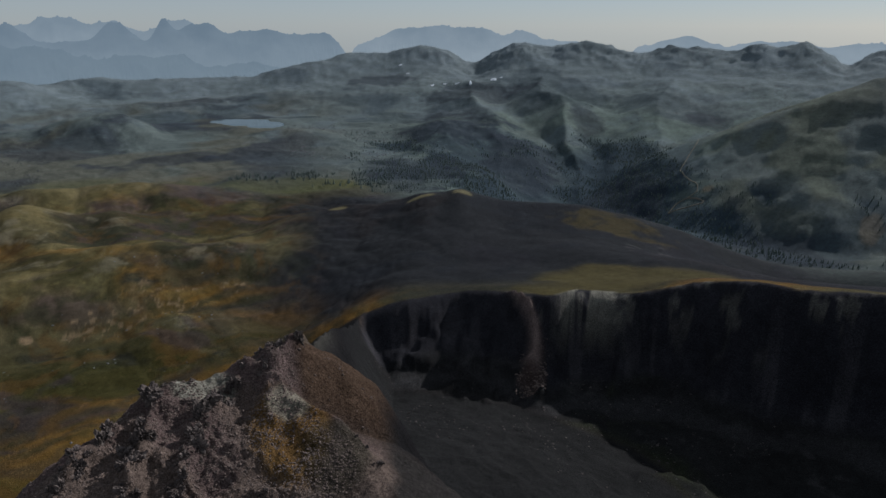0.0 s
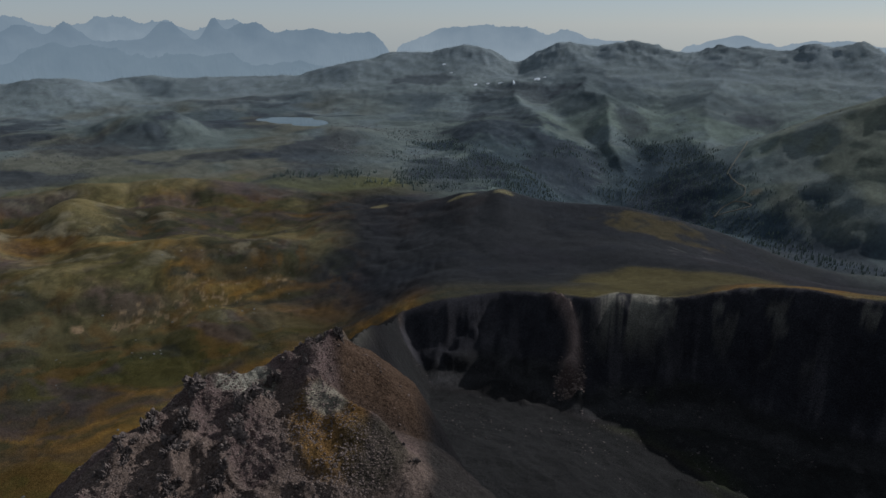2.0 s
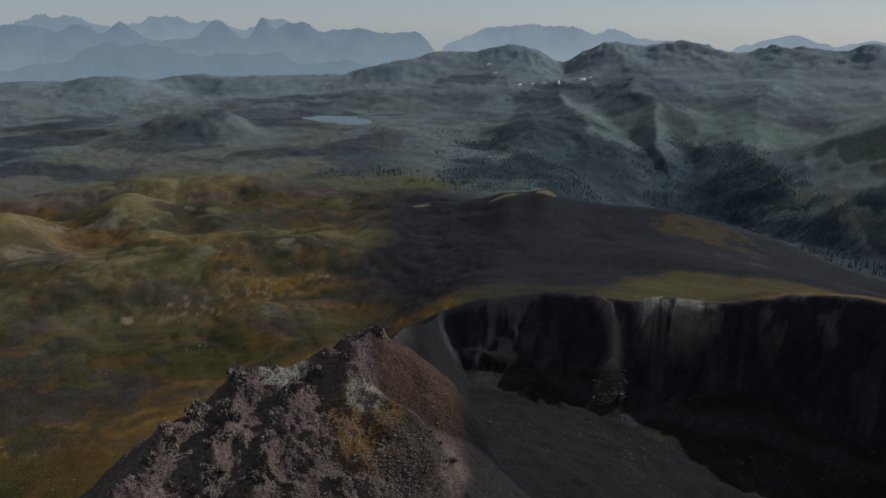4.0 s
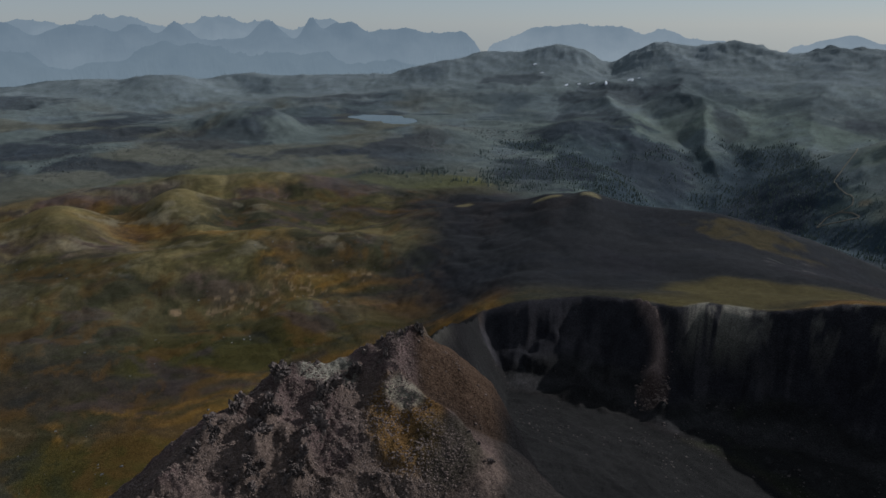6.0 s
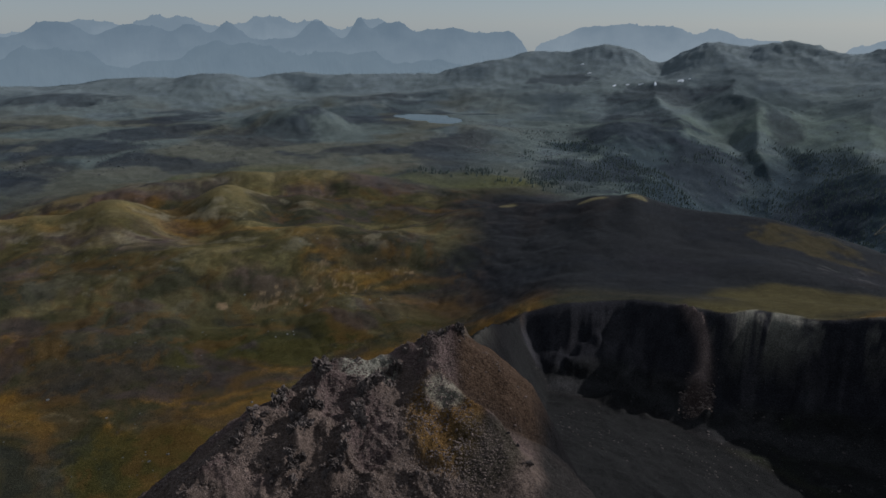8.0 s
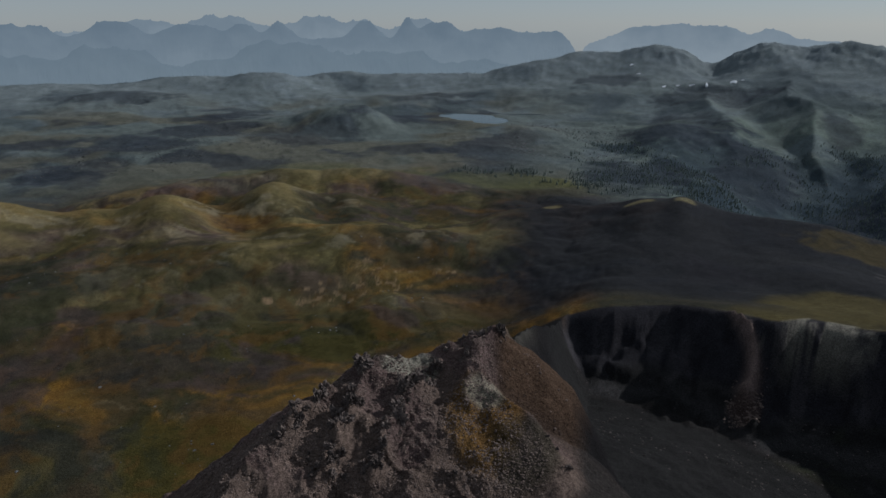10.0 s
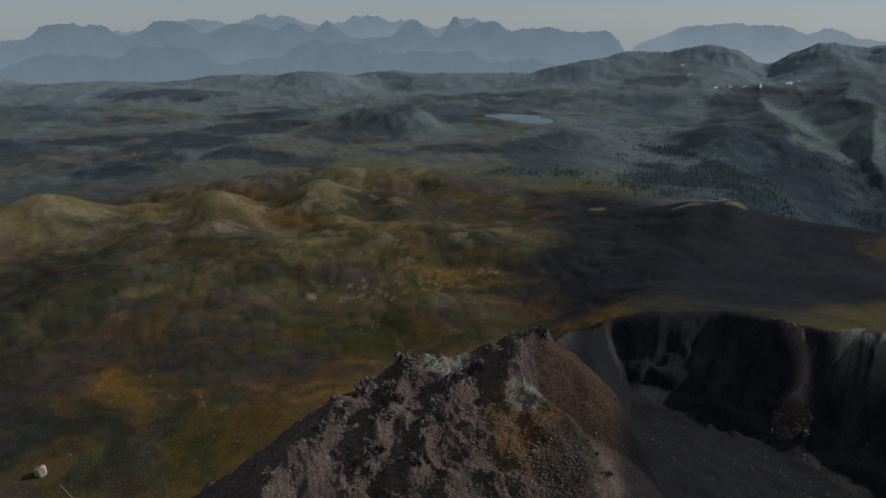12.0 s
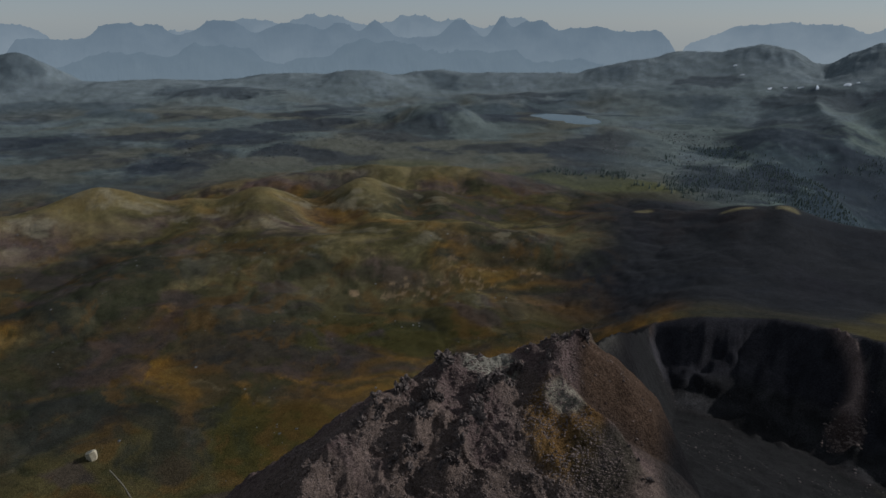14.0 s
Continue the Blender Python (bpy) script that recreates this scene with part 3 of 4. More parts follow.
# haze in front of the ranges, as emission: foot colour, then crest colour
HAZE_FAR = range_haze_material("pale_haze_range", (0.012, 0.014, 0.016), (0.215, 0.242, 0.242), (0.158, 0.188, 0.198), -200, 20)
HAZE_MID = range_haze_material("blue_haze_range", (0.012, 0.014, 0.016), (0.168, 0.198, 0.205), (0.122, 0.152, 0.167), -230, 20)
HAZE_NEAR = range_haze_material("dim_haze_range", (0.012, 0.014, 0.016), (0.140, 0.170, 0.178), (0.124, 0.154, 0.166), -280, -100)
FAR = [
    (4850, 4.0, 26, -1.9, 31, 0.30, HAZE_FAR, [(9.9, 0.0, 3.0, 0.8), (13.5, 0.1, 4.2, 1.8), (18.9, -0.2, 2.6, 0.3), (22, -0.9, 2.5, 0.4)]),
    (4850, -52, -40, -1.5, 32, 0.25, HAZE_FAR, [(-44.5, 0.0, 1.6, 1.0), (-49, -0.3, 2, 1)]),
    (4850, 26, 50, -2.0, 36, 0.25, HAZE_FAR, [(31.5, -0.7, 3, 0.5), (38, -1.0, 4, 1.0), (45, -1.0, 4, 1)]),
    (4800, -36, 3, -0.5, 33, 0.40, HAZE_FAR, [(-22.8, 0.75, 2.4, 0.8), (-15.6, 0.8, 2.0, 0.8), (-12.6, 0.5, 1.6, 0.3), (-7.6, 0.55, 2.0, 0.3), (-28, 0.4, 2, 1)]),
    (4650, -46, 6.2, -1.0, 34, 0.28, HAZE_MID, [(-37.6, 0.15, 1.0, 0.8), (-42.5, -1.2, 1.0, 0.3), (-35.3, 0.1, 1.0, 0.4), (-30.4, 0.4, 1.6, 0.6), (-25, 0.1, 2, 0.8), (-18.6, 0.3, 1.0, 0.2),
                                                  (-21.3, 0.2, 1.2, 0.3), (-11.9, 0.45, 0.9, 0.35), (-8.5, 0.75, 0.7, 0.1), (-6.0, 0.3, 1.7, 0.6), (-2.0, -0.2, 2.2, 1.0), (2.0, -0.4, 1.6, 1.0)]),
    (4520, -46, 4, -3.2, 35, 0.5, HAZE_NEAR, [(-31, -1.6, 4, 1.0), (-24, -2.2, 3, 1), (-18.4, -1.3, 4, 1.5), (-10, -1.9, 4.5, 2), (-3, -2.3, 3, 1), (-37, -1.9, 3, 1.5)]),
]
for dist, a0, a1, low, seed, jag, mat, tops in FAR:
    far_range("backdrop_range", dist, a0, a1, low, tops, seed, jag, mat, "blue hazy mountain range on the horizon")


# ---- water ----
def water_material():
    m, n, l, b = nodes_of("lake_water")
    b.inputs["Base Color"].default_value = (0.09, 0.12, 0.13, 1)
    b.inputs["Roughness"].default_value = 0.03
    geo = n.new("ShaderNodeNewGeometry")
    bump = n.new("ShaderNodeBump")
    bump.inputs["Strength"].default_value, bump.inputs["Distance"].default_value = 0.03, 0.3
    l.new(mapped_noise(n, l, 0.25, 4, 0.6, geo.outputs["Position"]), bump.inputs["Height"])
    l.new(bump.outputs[0], b.inputs["Normal"])
    return m


WATER = water_material()


def water_sheet(la, lr, level, along, across):
    """A level water surface; only the large lake's runs a little under its shore."""
    cx, cy = at(la, lr)
    a, ring = radians(la), 40
    pts = []
    for i in range(ring):
        q = 2 * math.pi * i / ring
        reach = 1.45 if along > 30 else 1.0 + 0.18 * math.sin(3 * q + la) + 0.12 * math.sin(5 * q + lr)
        u, v = reach * along * math.cos(q), reach * across * math.sin(q)
        pts.append((u * math.sin(a) + v * math.cos(a), u * math.cos(a) - v * math.sin(a), 0.0))
    me = bpy.data.meshes.new("water")
    me.from_pydata(pts, [], [list(range(ring))])
    me.materials.append(WATER)
    ob = new("water", me)
    ob.location = (cx, cy, ZC + level)
    return tagged(ob, "still grey-blue lake water in a grassy basin", "water", kind="structure")


# small tarns are lifted above their banks to show from the camera
for i, (la, lr, level, along, across) in enumerate(LAKES):
    water_sheet(la, lr, level + 0.04 * i + (2.6 if along < 30 else 0), along, across)


# ---- rock, stones and scree ----
def rock_material(name, dark, light, scale):
    m, n, l, b = nodes_of(name)
    geo, info = n.new("ShaderNodeNewGeometry"), n.new("ShaderNodeObjectInfo")
    f = mapped_noise(n, l, scale, 8, 0.68, geo.outputs["Position"])
    ramp = n.new("ShaderNodeMapRange")
    ramp.inputs[1].default_value, ramp.inputs[2].default_value = 0.35, 0.68
    l.new(f, ramp.inputs[0])
    mix = n.new("ShaderNodeMix")
    mix.data_type = "RGBA"
    mix.inputs[6].default_value, mix.inputs[7].default_value = (*dark, 1), (*light, 1)
    l.new(ramp.outputs[0], mix.inputs[0])
    val = n.new("ShaderNodeMapRange")
    val.inputs[3].default_value, val.inputs[4].default_value = 0.35, 1.25
    mean = n.new("ShaderNodeMath")
    l.new(info.outputs["Random"], mean.inputs[0])
    l.new(geo.outputs["Random Per Island"], mean.inputs[1])
    half = n.new("ShaderNodeMath")
    half.operation = "MULTIPLY"
    half.inputs[1].default_value = 0.5
    l.new(mean.outputs[0], half.inputs[0])
    l.new(half.outputs[0], val.inputs[0])
    mul = n.new("ShaderNodeVectorMath")
    mul.operation = "SCALE"
    l.new(mix.outputs[2], mul.inputs[0])
    l.new(val.outputs[0], mul.inputs["Scale"])
    l.new(mul.outputs[0], b.inputs["Base Color"])
    b.inputs["Roughness"].default_value = 0.9
    b.inputs["Specular IOR Level"].default_value = 0.2
    bump = n.new("ShaderNodeBump")
    bump.inputs["Strength"].default_value, bump.inputs["Distance"].default_value = 0.9, 0.25
    l.new(f, bump.inputs["Height"])
    l.new(bump.outputs[0], b.inputs["Normal"])
    return m


CRAG = rock_material("crag_rock", (0.050, 0.041, 0.039), (0.26, 0.205, 0.175), 0.9)
STONES = rock_material("loose_stone", (0.062, 0.047, 0.041), (0.215, 0.160, 0.130), 1.1)
BOULDER = rock_material("pale_boulder", (0.38, 0.33, 0.22), (0.52, 0.46, 0.33), 0.5)
rng = np.random.RandomState(11)


def chopped(rs, detail, cuts):
    """Unit boulder: a ball cut by random planes, so that it has flat faces and edges."""
    bm = bmesh.new()
    bmesh.ops.create_icosphere(bm, subdivisions=detail, radius=1.0)
    planes = [Vector(rs.normal(size=3)).normalized() for _ in range(cuts)]
    depth = rs.uniform(0.55, 0.9, cuts)
    for v in bm.verts:
        for p, d in zip(planes, depth):
            over = v.co.dot(p) - d
            if over > 0:
                v.co -= p * over
        v.co *= 1 + 0.06 * noise.noise(v.co * 3.1)
    return bm


def crag_mesh(seed):
    """One outcrop: a broken block with flat faces, clefts and a jagged top."""
    rs = np.random.RandomState(seed)
    bm = bmesh.new()
    bmesh.ops.create_icosphere(bm, subdivisions=4, radius=1.0)
    off = Vector(rs.uniform(-50, 50, 3))
    planes = [(Vector(rs.normal(size=3)).normalized(), rs.uniform(0.4, 0.8)) for _ in range(16)]
    for v in bm.verts:
        for p, d in planes:
            over = v.co.dot(p) - d
            if over > 0:
                v.co -= p * over * 0.9
        q = v.co * 2.3 + off
        cell = noise.cell_vector(Vector((q.x + 0.6 * q.z, q.y, q.z * 0.5)) * 1.1)
        jag = 0.34 * (cell.x - 0.5) + 0.22 * (noise.cell(q * 2.6) - 0.5) + 0.12 * noise.noise(q * 4.0)
        v.co += v.co.normalized() * jag
        v.co.z *= 1.0 + 0.45 * (cell.y - 0.4)
    me = bpy.data.meshes.new("rock_outcrop")
    bm.to_mesh(me)
    bm.free()
    me.materials.append(CRAG)
    return me


CRAGS = [crag_mesh(60 + i) for i in range(6)]
# crest ribs of the summit: bearing and distance of their ends, number of outcrops, size
RIBS = [(-13.0, 219, -15.2, 196, 16, 3.0), (-6.6, 226, -9.8, 205, 20, 2.6), (-9.6, 205, -12.6, 180, 20, 2.6), (-16.2, 213, -20.6, 196, 16, 2.4), (-15.5, 196, -16.5, 184, 9, 2.4), (-18.5, 190, -18.0, 180, 6, 1.8), (-18.5, 203, -22.0, 196, 9, 1.7),
        (-5.2, 232, -0.6, 238, 12, 2.3), (-3.0, 236, -3.8, 224, 8, 1.8), (-11.2, 226, -10.4, 226, 3, 2.3), (4.0, 196, 7.0, 183, 5, 1.3), (-14.0, 186, -17.0, 178, 6, 1.6), (-4.0, 180, -6.0, 172, 4, 1.2)]
for a0, r0, a1, r1, count, size in RIBS:
    for i in range(count):
        q = (i + rng.uniform(0.1, 0.9)) / count
        px, py = at(a0 + (a1 - a0) * q + rng.normal() * 0.35, r0 + (r1 - r0) * q + rng.normal() * 1.6)
        k = size * (0.45 + 1.1 * rng.rand() ** 1.6)
        ob = new("rock_outcrop", CRAGS[rng.randint(6)])
        ob.matrix_world = Matrix.Translation((px, py, ZC + relief_z(px, py) - 0.15 * k)) @ Euler((rng.normal() * 0.12, rng.normal() * 0.12, rng.uniform(0, 6.3))).to_matrix().to_4x4() @ Matrix.Diagonal((k, k * rng.uniform(0.6, 1.1), k * rng.uniform(0.7, 1.25), 1))
        tagged(ob, "dark jagged outcrop of volcanic rock on the summit", "rock outcrop", "outcrops on the summit ribs")


def stone_mesh(seed):
    bm = chopped(np.random.RandomState(seed), 1, 7)
    me = bpy.data.meshes.new("stone")
    bm.to_mesh(me)
    bm.free()
    me.materials.append(STONES)
    return me


STONE_MESHES = [stone_mesh(80 + i) for i in range(5)]
ang, dst = rng.uniform(-25, 6, 280), np.sqrt(rng.uniform(165 ** 2, 236 ** 2, 280))
sx, sy = dst * np.sin(np.radians(ang)), dst * np.cos(np.radians(ang))
sz, _ = relief(sx, sy)
for px, py, pz in zip(sx, sy, sz):
    k = 0.25 + 0.65 * rng.rand() ** 2.5
    ob = new("stone", STONE_MESHES[rng.randint(5)])
    ob.matrix_world = Matrix.Translation((px, py, ZC + pz + 0.2 * k)) @ Euler(rng.uniform(0, 6, 3).tolist()).to_matrix().to_4x4() @ Matrix.Diagonal((k, k * rng.uniform(0.6, 1), k * rng.uniform(0.5, 0.9), 1))
    tagged(ob, "loose brown stone lying on the summit scree", "stone", "loose stones on the summit")


def scatter(name, label, material, px, py, pz, sizes, flat, seed):
    """Many small angular stones joined into one mesh."""
    rs = np.random.RandomState(seed)
    bm = bmesh.new()
    bmesh.ops.create_icosphere(bm, subdivisions=1, radius=1.0)
    base = np.array([v.co[:] for v in bm.verts])
    tris = np.array([[v.index for v in f.verts] for f in bm.faces])
    bm.free()
    n = len(px)
    turn = rs.uniform(0, 6.3, n)
    scl = sizes[:, None] * np.stack([rs.uniform(0.6, 1.2, n), rs.uniform(0.6, 1.2, n), rs.uniform(0.5, 1.1, n) * flat], -1)
    v = base[None] * scl[:, None, :] * (1 + 0.25 * rs.normal(size=(n, len(base), 1)).clip(-1, 1))
    c, q = np.cos(turn)[:, None], np.sin(turn)[:, None]
    v = np.stack([v[..., 0] * c - v[..., 1] * q, v[..., 0] * q + v[..., 1] * c, v[..., 2]], -1) + np.stack([px, py, pz + ZC], -1)[:, None, :]
    f = (tris[None] + (np.arange(n) * len(base))[:, None, None]).reshape(-1, 3)
    me = bpy.data.meshes.new(name)
    me.from_pydata(v.reshape(-1, 3), [], f)
    me.materials.append(material)
    return tagged(new(name, me), label, "stones", kind="stuff")


def strewn(count, a0, a1, r0, r1, size, seed, keep):
    rs = np.random.RandomState(seed)
    a, r = rs.uniform(a0, a1, count), np.sqrt(rs.uniform(r0 ** 2, r1 ** 2, count))
    x, y = r * np.sin(np.radians(a)), r * np.cos(np.radians(a))
    ok = keep(x, y) > rs.uniform(-0.25, 0.35, count)
    x, y = x[ok], y[ok]
    z, k = relief(x, y)
    return x, y, z, size * (0.4 + rs.rand(len(x)) ** 3 * 1.3), k


x, y, z, d, k = strewn(46000, -29, 6, 158, 241, 0.30, 91, lambda u, v: fbm(u, v, 12, 4, 51) + 0.15 - 0.6 * step(np.degrees(np.arctan2(u, v)) + (np.hypot(u, v) - 210) / 8, 0, 2))
scatter("scree", "brown angular scree strewn over the summit", STONES, x, y, z, d, 0.8, 92)
GREYROCK = rock_material("grey_boulders", (0.09, 0.095, 0.095), (0.19, 0.19, 0.185), 0.2)
x, y, z, d, k = strewn(3600, -38, -18, 1950, 2700, 2.3, 93, lambda u, v: fbm(u, v, 160, 4, 52) - 0.05)
scatter("boulder_field", "grey boulders strewn over the rocky plateau", GREYROCK, x, y, z, d, 0.7, 94)
x, y, z, d, k = strewn(2600, 0, 9, 2150, 2800, 2.3, 95, lambda u, v: fbm(u, v, 120, 4, 53) - 0.05)
scatter("boulder_field", "grey boulders below the lake's outlet", GREYROCK, x, y, z, d, 0.7, 96)
x, y, z, d, k = strewn(2200, 22, 40, 2300, 3500, 2.3, 97, lambda u, v: fbm(u, v, 140, 4, 54) - 0.08)
scatter("boulder_field", "pale broken rock on the valley's far side", GREYROCK, x, y, z, d, 0.7, 98)

x, y, z, d, k = strewn(900, -47, -4, 480, 1250, 1.1, 99, lambda u, v: fbm(u, v, 90, 4, 55) - 0.12)
scatter("field_stones", "small pale stones strewn through the grass", GREYROCK, x, y, z, d, 0.7, 100)

DARKROCK = rock_material("dark_fallen_rock", (0.030, 0.027, 0.026), (0.115, 0.092, 0.082), 0.5)
x, y, z, d, k = strewn(2600, 6, 42, 400, 600, 0.75, 111, lambda u, v: fbm(u, v, 45, 4, 66) - 0.1)
scatter("fallen_rocks", "dark broken rock strewn over the cirque floor", DARKROCK, x, y, z, d, 0.7, 112)
x, y, z, d, k = strewn(700, 19.6, 22.4, 560, 606, 1.1, 113, lambda u, v: fbm(u, v, 20, 4, 67) + 0.1)
scatter("fallen_rocks", "reddish rubble at the foot of the curved rib", STONES, x, y, z, d, 0.7, 114)

bx, by = at(-44.3, 560)
bm = chopped(np.random.RandomState(5), 3, 16)
bm.transform(Matrix.Diagonal((6.6, 6.0, 8.6, 1)))
me = bpy.data.meshes.new("boulder")
bm.to_mesh(me)
bm.free()
me.materials.append(BOULDER)
boulder = new("boulder", me)
boulder.location = (bx, by, ZC + relief_z(bx, by) + 2.0)
tagged(boulder, "large pale sandstone boulder lying in ochre grass", "boulder")


# ---- conifers ----
def foliage_material():
    m, n, l, b = nodes_of("spruce_needles")
    geo, info = n.new("ShaderNodeNewGeometry"), n.new("ShaderNodeObjectInfo")
    f = mapped_noise(n, l, 0.7, 4, 0.6, geo.outputs["Position"])
    mix = n.new("ShaderNodeMix")
    mix.data_type = "RGBA"
    mix.inputs[6].default_value, mix.inputs[7].default_value = (0.034, 0.050, 0.050, 1), (0.072, 0.096, 0.078, 1)
    add = n.new("ShaderNodeMath")
    add.operation = "MULTIPLY_ADD"
    add.inputs[1].default_value = 0.5
    l.new(info.outputs["Random"], add.inputs[0])
    l.new(f, add.inputs[2])
    l.new(add.outputs[0], mix.inputs[0])
    l.new(mix.outputs[2], b.inputs["Base Color"])
    b.inputs["Roughness"].default_value = 0.85
    return m


NEEDLES = foliage_material()
BARK = rock_material("spruce_bark", (0.05, 0.038, 0.030), (0.11, 0.085, 0.065), 3.0)


def part(name, bm, material, parent, label=""):
    me = bpy.data.meshes.new(name)
    bm.to_mesh(me)
    bm.free()
    me.materials.append(material)
    ob = new(name, me)
    ob.parent = parent
    return tagged(ob, label)


def conifer(seed, height):
    """A spruce: tapered trunk and whorls of drooping, ragged branches."""
    rs = np.random.RandomState(seed)
    root = new("conifer")
    trunk = bmesh.new()
    bmesh.ops.create_cone(trunk, cap_ends=True, segments=7, radius1=0.022 * height, radius2=0.004 * height, depth=height * 0.97)
    bmesh.ops.translate(trunk, verts=trunk.verts, vec=(0, 0, height * 0.47))
    part("trunk", trunk, BARK, root)
    crown = bmesh.new()
    for w in range(13):
        q = w / 12
        z0 = height * (0.10 + 0.86 * q)
        reach = height * (0.23 * (1 - q) ** 0.8 + 0.015)
        for i in range(8):
            a = 6.283 * (i + rs.rand()) / 8
            ln = reach * rs.uniform(0.6, 1.2)
            drop, wid = ln * rs.uniform(0.25, 0.6), ln * rs.uniform(0.28, 0.45)
            ca, sa = math.cos(a), math.sin(a)
            p = [(0, 0, z0 + 0.05 * height * (1 - q)), (ca * ln * 0.6 - sa * wid, sa * ln * 0.6 + ca * wid, z0 - drop * 0.7), (ca * ln, sa * ln, z0 - drop), (ca * ln * 0.6 + sa * wid, sa * ln * 0.6 - ca * wid, z0 - drop * 0.7), (ca * ln * 0.5, sa * ln * 0.5, z0 - drop * 0.1)]
            v = [crown.verts.new(u) for u in p]
            for t3 in ((0, 1, 4), (1, 2, 4), (2, 3, 4), (3, 0, 4)):
                crown.faces.new([v[j] for j in t3])
    part("crown", crown, NEEDLES, root, "dark green needles")
    return tagged(root, "dark green spruce standing at the edge of a meadow", "tree", "spruces round the meadow")


SPRUCES = [conifer(101, 9.0), conifer(102, 12.0), conifer(103, 14.5)]
# groves: bearing and distance of their middle, spread across and along, number
GROVES = [(-3.4, 1850, 0.5, 25, 12), (-2.2, 1810, 0.6, 20, 18), (-4.4, 1800, 0.4, 12, 8), (1.2, 1850, 0.9, 40, 30), (2.2, 1830, 0.9, 35, 26), (0.4, 1830, 0.4, 30, 10), (4.9, 1720, 0.9, 22, 16), (6.2, 1700, 0.8, 30, 18), (7.8, 1690, 1.0, 40, 20), (-0.6, 1790, 0.9, 25, 4), (3.2, 1700, 0.8, 12, 4)]
first = list(SPRUCES)
for ga, gr, da, dr, count in GROVES:
    for i in range(count):
        px, py = at(ga + rng.normal() * da, gr + rng.normal() * dr)
        m = Matrix.Translation((px, py, ZC + relief_z(px, py) - 0.4)) @ pose(0, 0, 0, 0, 0, rng.uniform(0, 360))
        if first:
            first.pop().matrix_world = m
        else:
            copy_thing(SPRUCES[rng.randint(3)], m)


def far_woods(count, a0, a1, r0, r1, seed, low, high):
    """A far wood: many small ragged trees in one mesh, denser in the valley."""
    rs = np.random.RandomState(seed)
    a, r = rs.uniform(a0, a1, count), np.sqrt(rs.uniform(r0 ** 2, r1 ** 2, count))
    x, y = r * np.sin(np.radians(a)), r * np.cos(np.radians(a))
    z, k = relief(x, y)
    ok = (fbm(x, y, 170, 5, 61) > rs.uniform(-0.15, 0.35, count)) & (z < high) & (z > low)
    x, y, z = x[ok], y[ok], z[ok]
    n = len(x)
    h = rs.uniform(5, 11, n)
    vs, fs, o = [], [], 0
    for tier, (zb, zt, rad) in enumerate(((0.05, 0.55, 0.20), (0.35, 0.8, 0.15), (0.6, 1.0, 0.09))):
        ring = np.arange(5) * 1.2566 + rs.rand(n)[:, None] * 6
        rr = (rad * h)[:, None] * rs.uniform(0.6, 1.25, (n, 5))
        base = np.stack([x[:, None] + rr * np.cos(ring), y[:, None] + rr * np.sin(ring), (z + zb * h)[:, None] + h[:, None] * rs.uniform(-0.08, 0.05, (n, 5))], -1)
        top = np.stack([x, y, z + zt * h], -1)[:, None, :]
        vs.append(np.concatenate([base, top], 1).reshape(-1, 3))
        idx = o + np.arange(n)[:, None] * 6
        fs += [np.stack([idx[:, 0] + i, idx[:, 0] + (i + 1) % 5, idx[:, 0] + 5], -1) for i in range(5)]
        o += n * 6
    v = np.concatenate(vs)
    v[:, 2] += ZC
    me = bpy.data.meshes.new("woods")
    me.from_pydata(v, [], np.concatenate(fs))
    me.materials.append(NEEDLES)
    return tagged(new("woods", me), "dark spruce woods on the valley slopes", "woods", kind="stuff")


far_woods(15000, 5, 48, 1500, 2650, 71, -540, -385)


# ---- snow, road and trails ----
def draped(name, plan, lift, material, label, category, kind=""):
    """A thin sheet laid on the ground over a grid of plan places."""
    pts = np.array(plan)
    nr, nc, _ = pts.shape
    z, _ = relief(pts[..., 0], pts[..., 1])
    top = np.stack([pts[..., 0], pts[..., 1], z + ZC + lift], -1)
    top[0, :, 2] -= lift * 1.5
    top[-1, :, 2] -= lift * 1.5
    idx = np.arange(nr * nc).reshape(nr, nc)
    quads = np.stack([idx[:-1, :-1], idx[1:, :-1], idx[1:, 1:], idx[:-1, 1:]], -1).reshape(-1, 4)
    me = bpy.data.meshes.new(name)
    me.from_pydata(top.reshape(-1, 3), [], quads)
    me.materials.append(material)
    return tagged(new(name, me), label, category, kind=kind)


def plain(name, a, b_, scale, rough):
    m = rock_material(name, a, b_, scale)
    m.node_tree.nodes["Principled BSDF"].inputs["Roughness"].default_value = rough
    return m


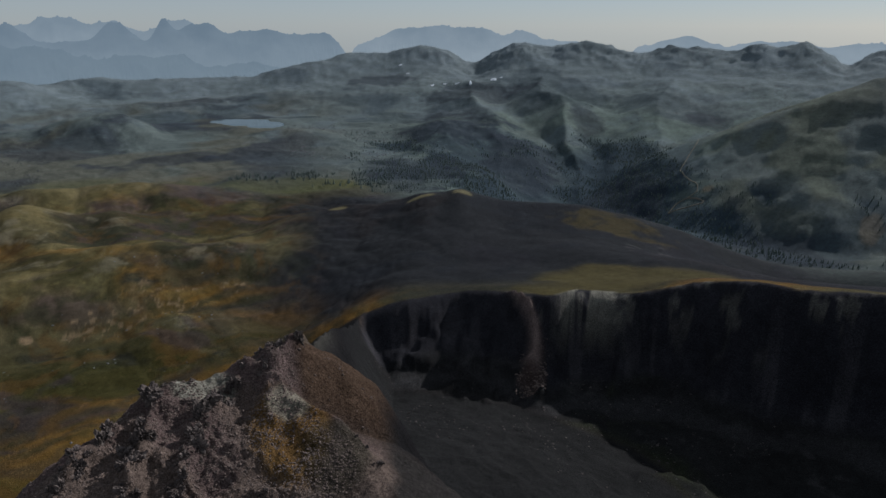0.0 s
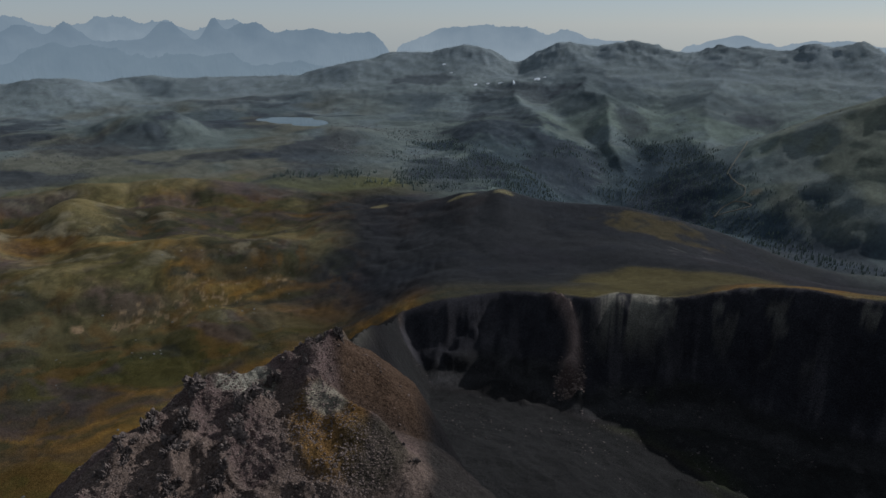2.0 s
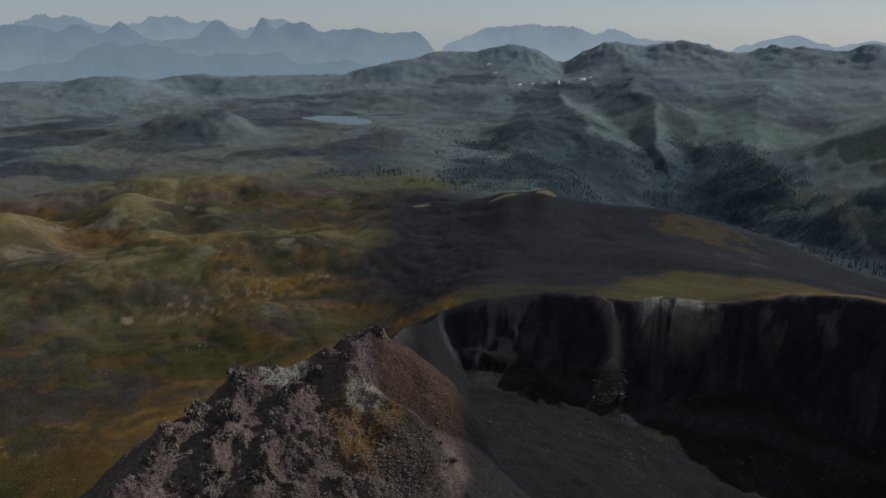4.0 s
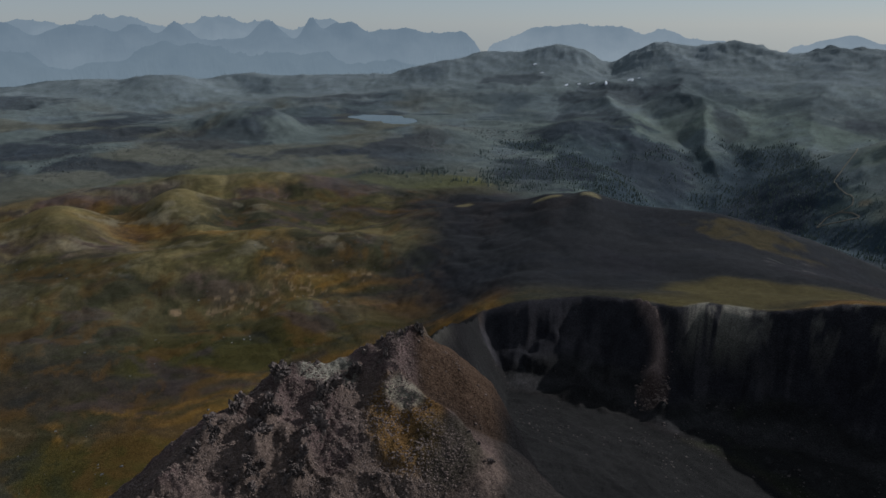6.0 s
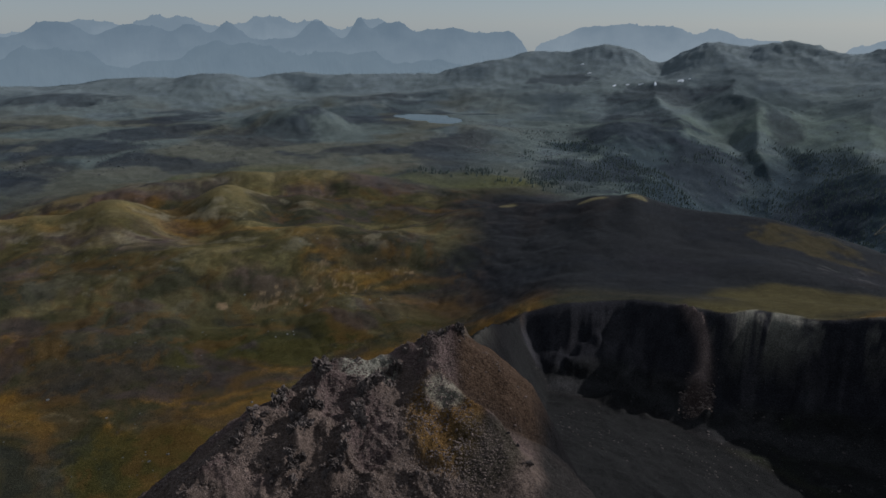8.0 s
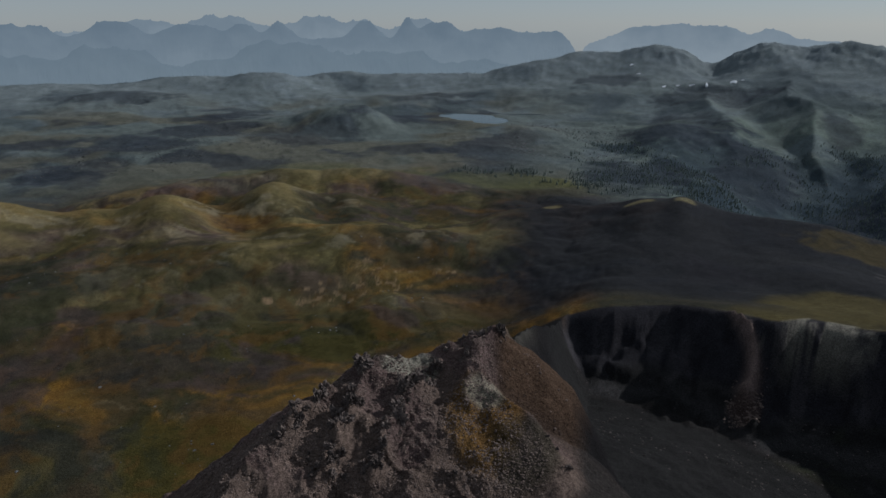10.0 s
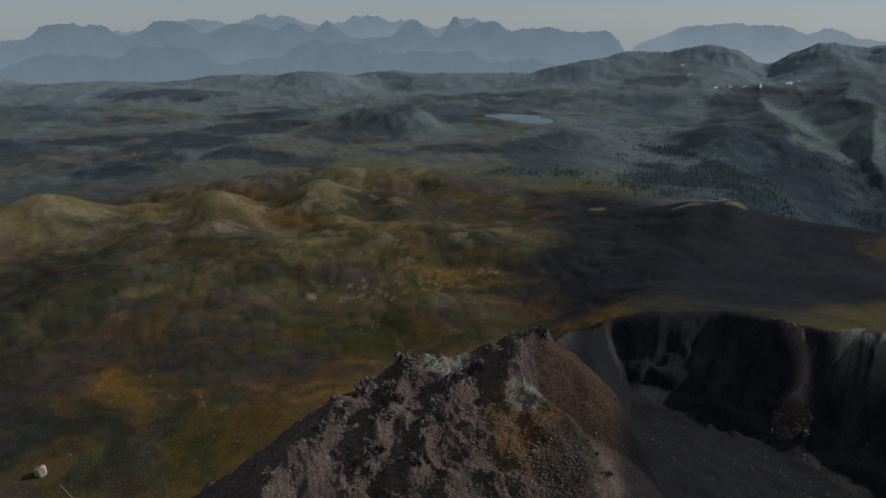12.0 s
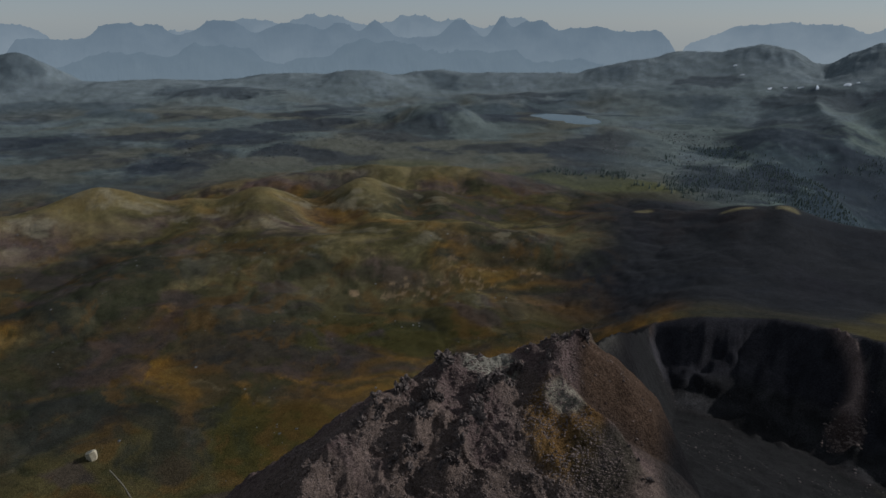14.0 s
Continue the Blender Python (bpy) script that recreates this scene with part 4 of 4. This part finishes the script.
SNOW = plain("old_snow", (0.62, 0.66, 0.70), (0.82, 0.84, 0.86), 0.08, 0.6)
GRAVEL = plain("pale_gravel", (0.15, 0.135, 0.10), (0.24, 0.21, 0.16), 0.6, 0.95)
for sa, sr, wide, deep, lean in [(16.9, 3520, 26, 30, 0.2), (15.0, 3464, 8, 34, -0.4), (13.9, 3470, 20, 12, 0.1), (12.9, 3475, 14, 14, 0.0), (11.9, 3472, 14, 16, 0.3), (9.9, 3760, 16, 12, 0.1), (9.3, 3888, 14, 14, 0.2), (17.5, 3560, 12, 14, 0.0)]:
    cx, cy = at(sa, sr)
    ca, sn = math.cos(radians(sa)), math.sin(radians(sa))
    grid = []
    for i in range(9):
        row = []
        for j in range(16):
            q, w = 2 * math.pi * j / 15, i / 8
            rad = w * (1 + 0.3 * math.sin(3 * q + sa) + 0.15 * math.sin(5 * q + sr))
            u, v = 0.6 * (deep * rad * math.sin(q) + lean * wide * rad * math.cos(q)), 0.6 * wide * rad * math.cos(q)
            row.append((cx + u * sn + v * ca, cy + u * ca - v * sn))
        grid.append(row)
    draped("snow_patch", grid, 2.2, SNOW, "small patch of old white snow on a dark slope", "snow patch")


def ribbon(name, line, width, lift, label):
    pts = [Vector(at(a, r)) for a, r in line]
    fine = []
    for p, q, e, f in zip([pts[0]] + pts[:-2], pts[:-1], pts[1:], pts[2:] + [pts[-1]]):
        steps = max(3, int((e - q).length / 6))
        for i in range(steps):
            t = i / steps
            fine.append(0.5 * ((2 * q) + (e - p) * t + (2 * p - 5 * q + 4 * e - f) * t * t + (3 * q - p - 3 * e + f) * t ** 3))
    fine.append(pts[-1])
    rows = [[], [], [], []]
    for i, c in enumerate(fine):
        d = (fine[min(i + 1, len(fine) - 1)] - fine[max(i - 1, 0)]).normalized()
        side = Vector((-d.y, d.x)) * width * 0.5 * (1 + 0.15 * math.sin(i * 1.7))
        for row, w in zip(rows, (-1.2, -0.9, 0.9, 1.2)):
            row.append(tuple(c + side * w))
    return draped(name, rows, lift, GRAVEL, label, name, "structure")


ribbon("road", [(31.6, 1842), (32.6, 1845), (33.9, 1848), (34.2, 1862), (33.6, 1885), (32.9, 1903), (32.2, 1890), (31.6, 1845)], 3.6, 1.4, "pale gravel mine road looping in the valley")
ribbon("road", [(32.9, 1903), (33.6, 1920), (33.5, 1965), (32.9, 2000), (32.2, 2076), (32.6, 2160), (33.3, 2300), (33.0, 2450)], 2.6, 1.4, "pale gravel road climbing the valley")
ribbon("trail", [(-43.2, 535), (-42.8, 522), (-42.3, 506), (-42.0, 493), (-41.6, 480), (-41.4, 470)], 0.8, 0.35, "pale worn trail through ochre grass")
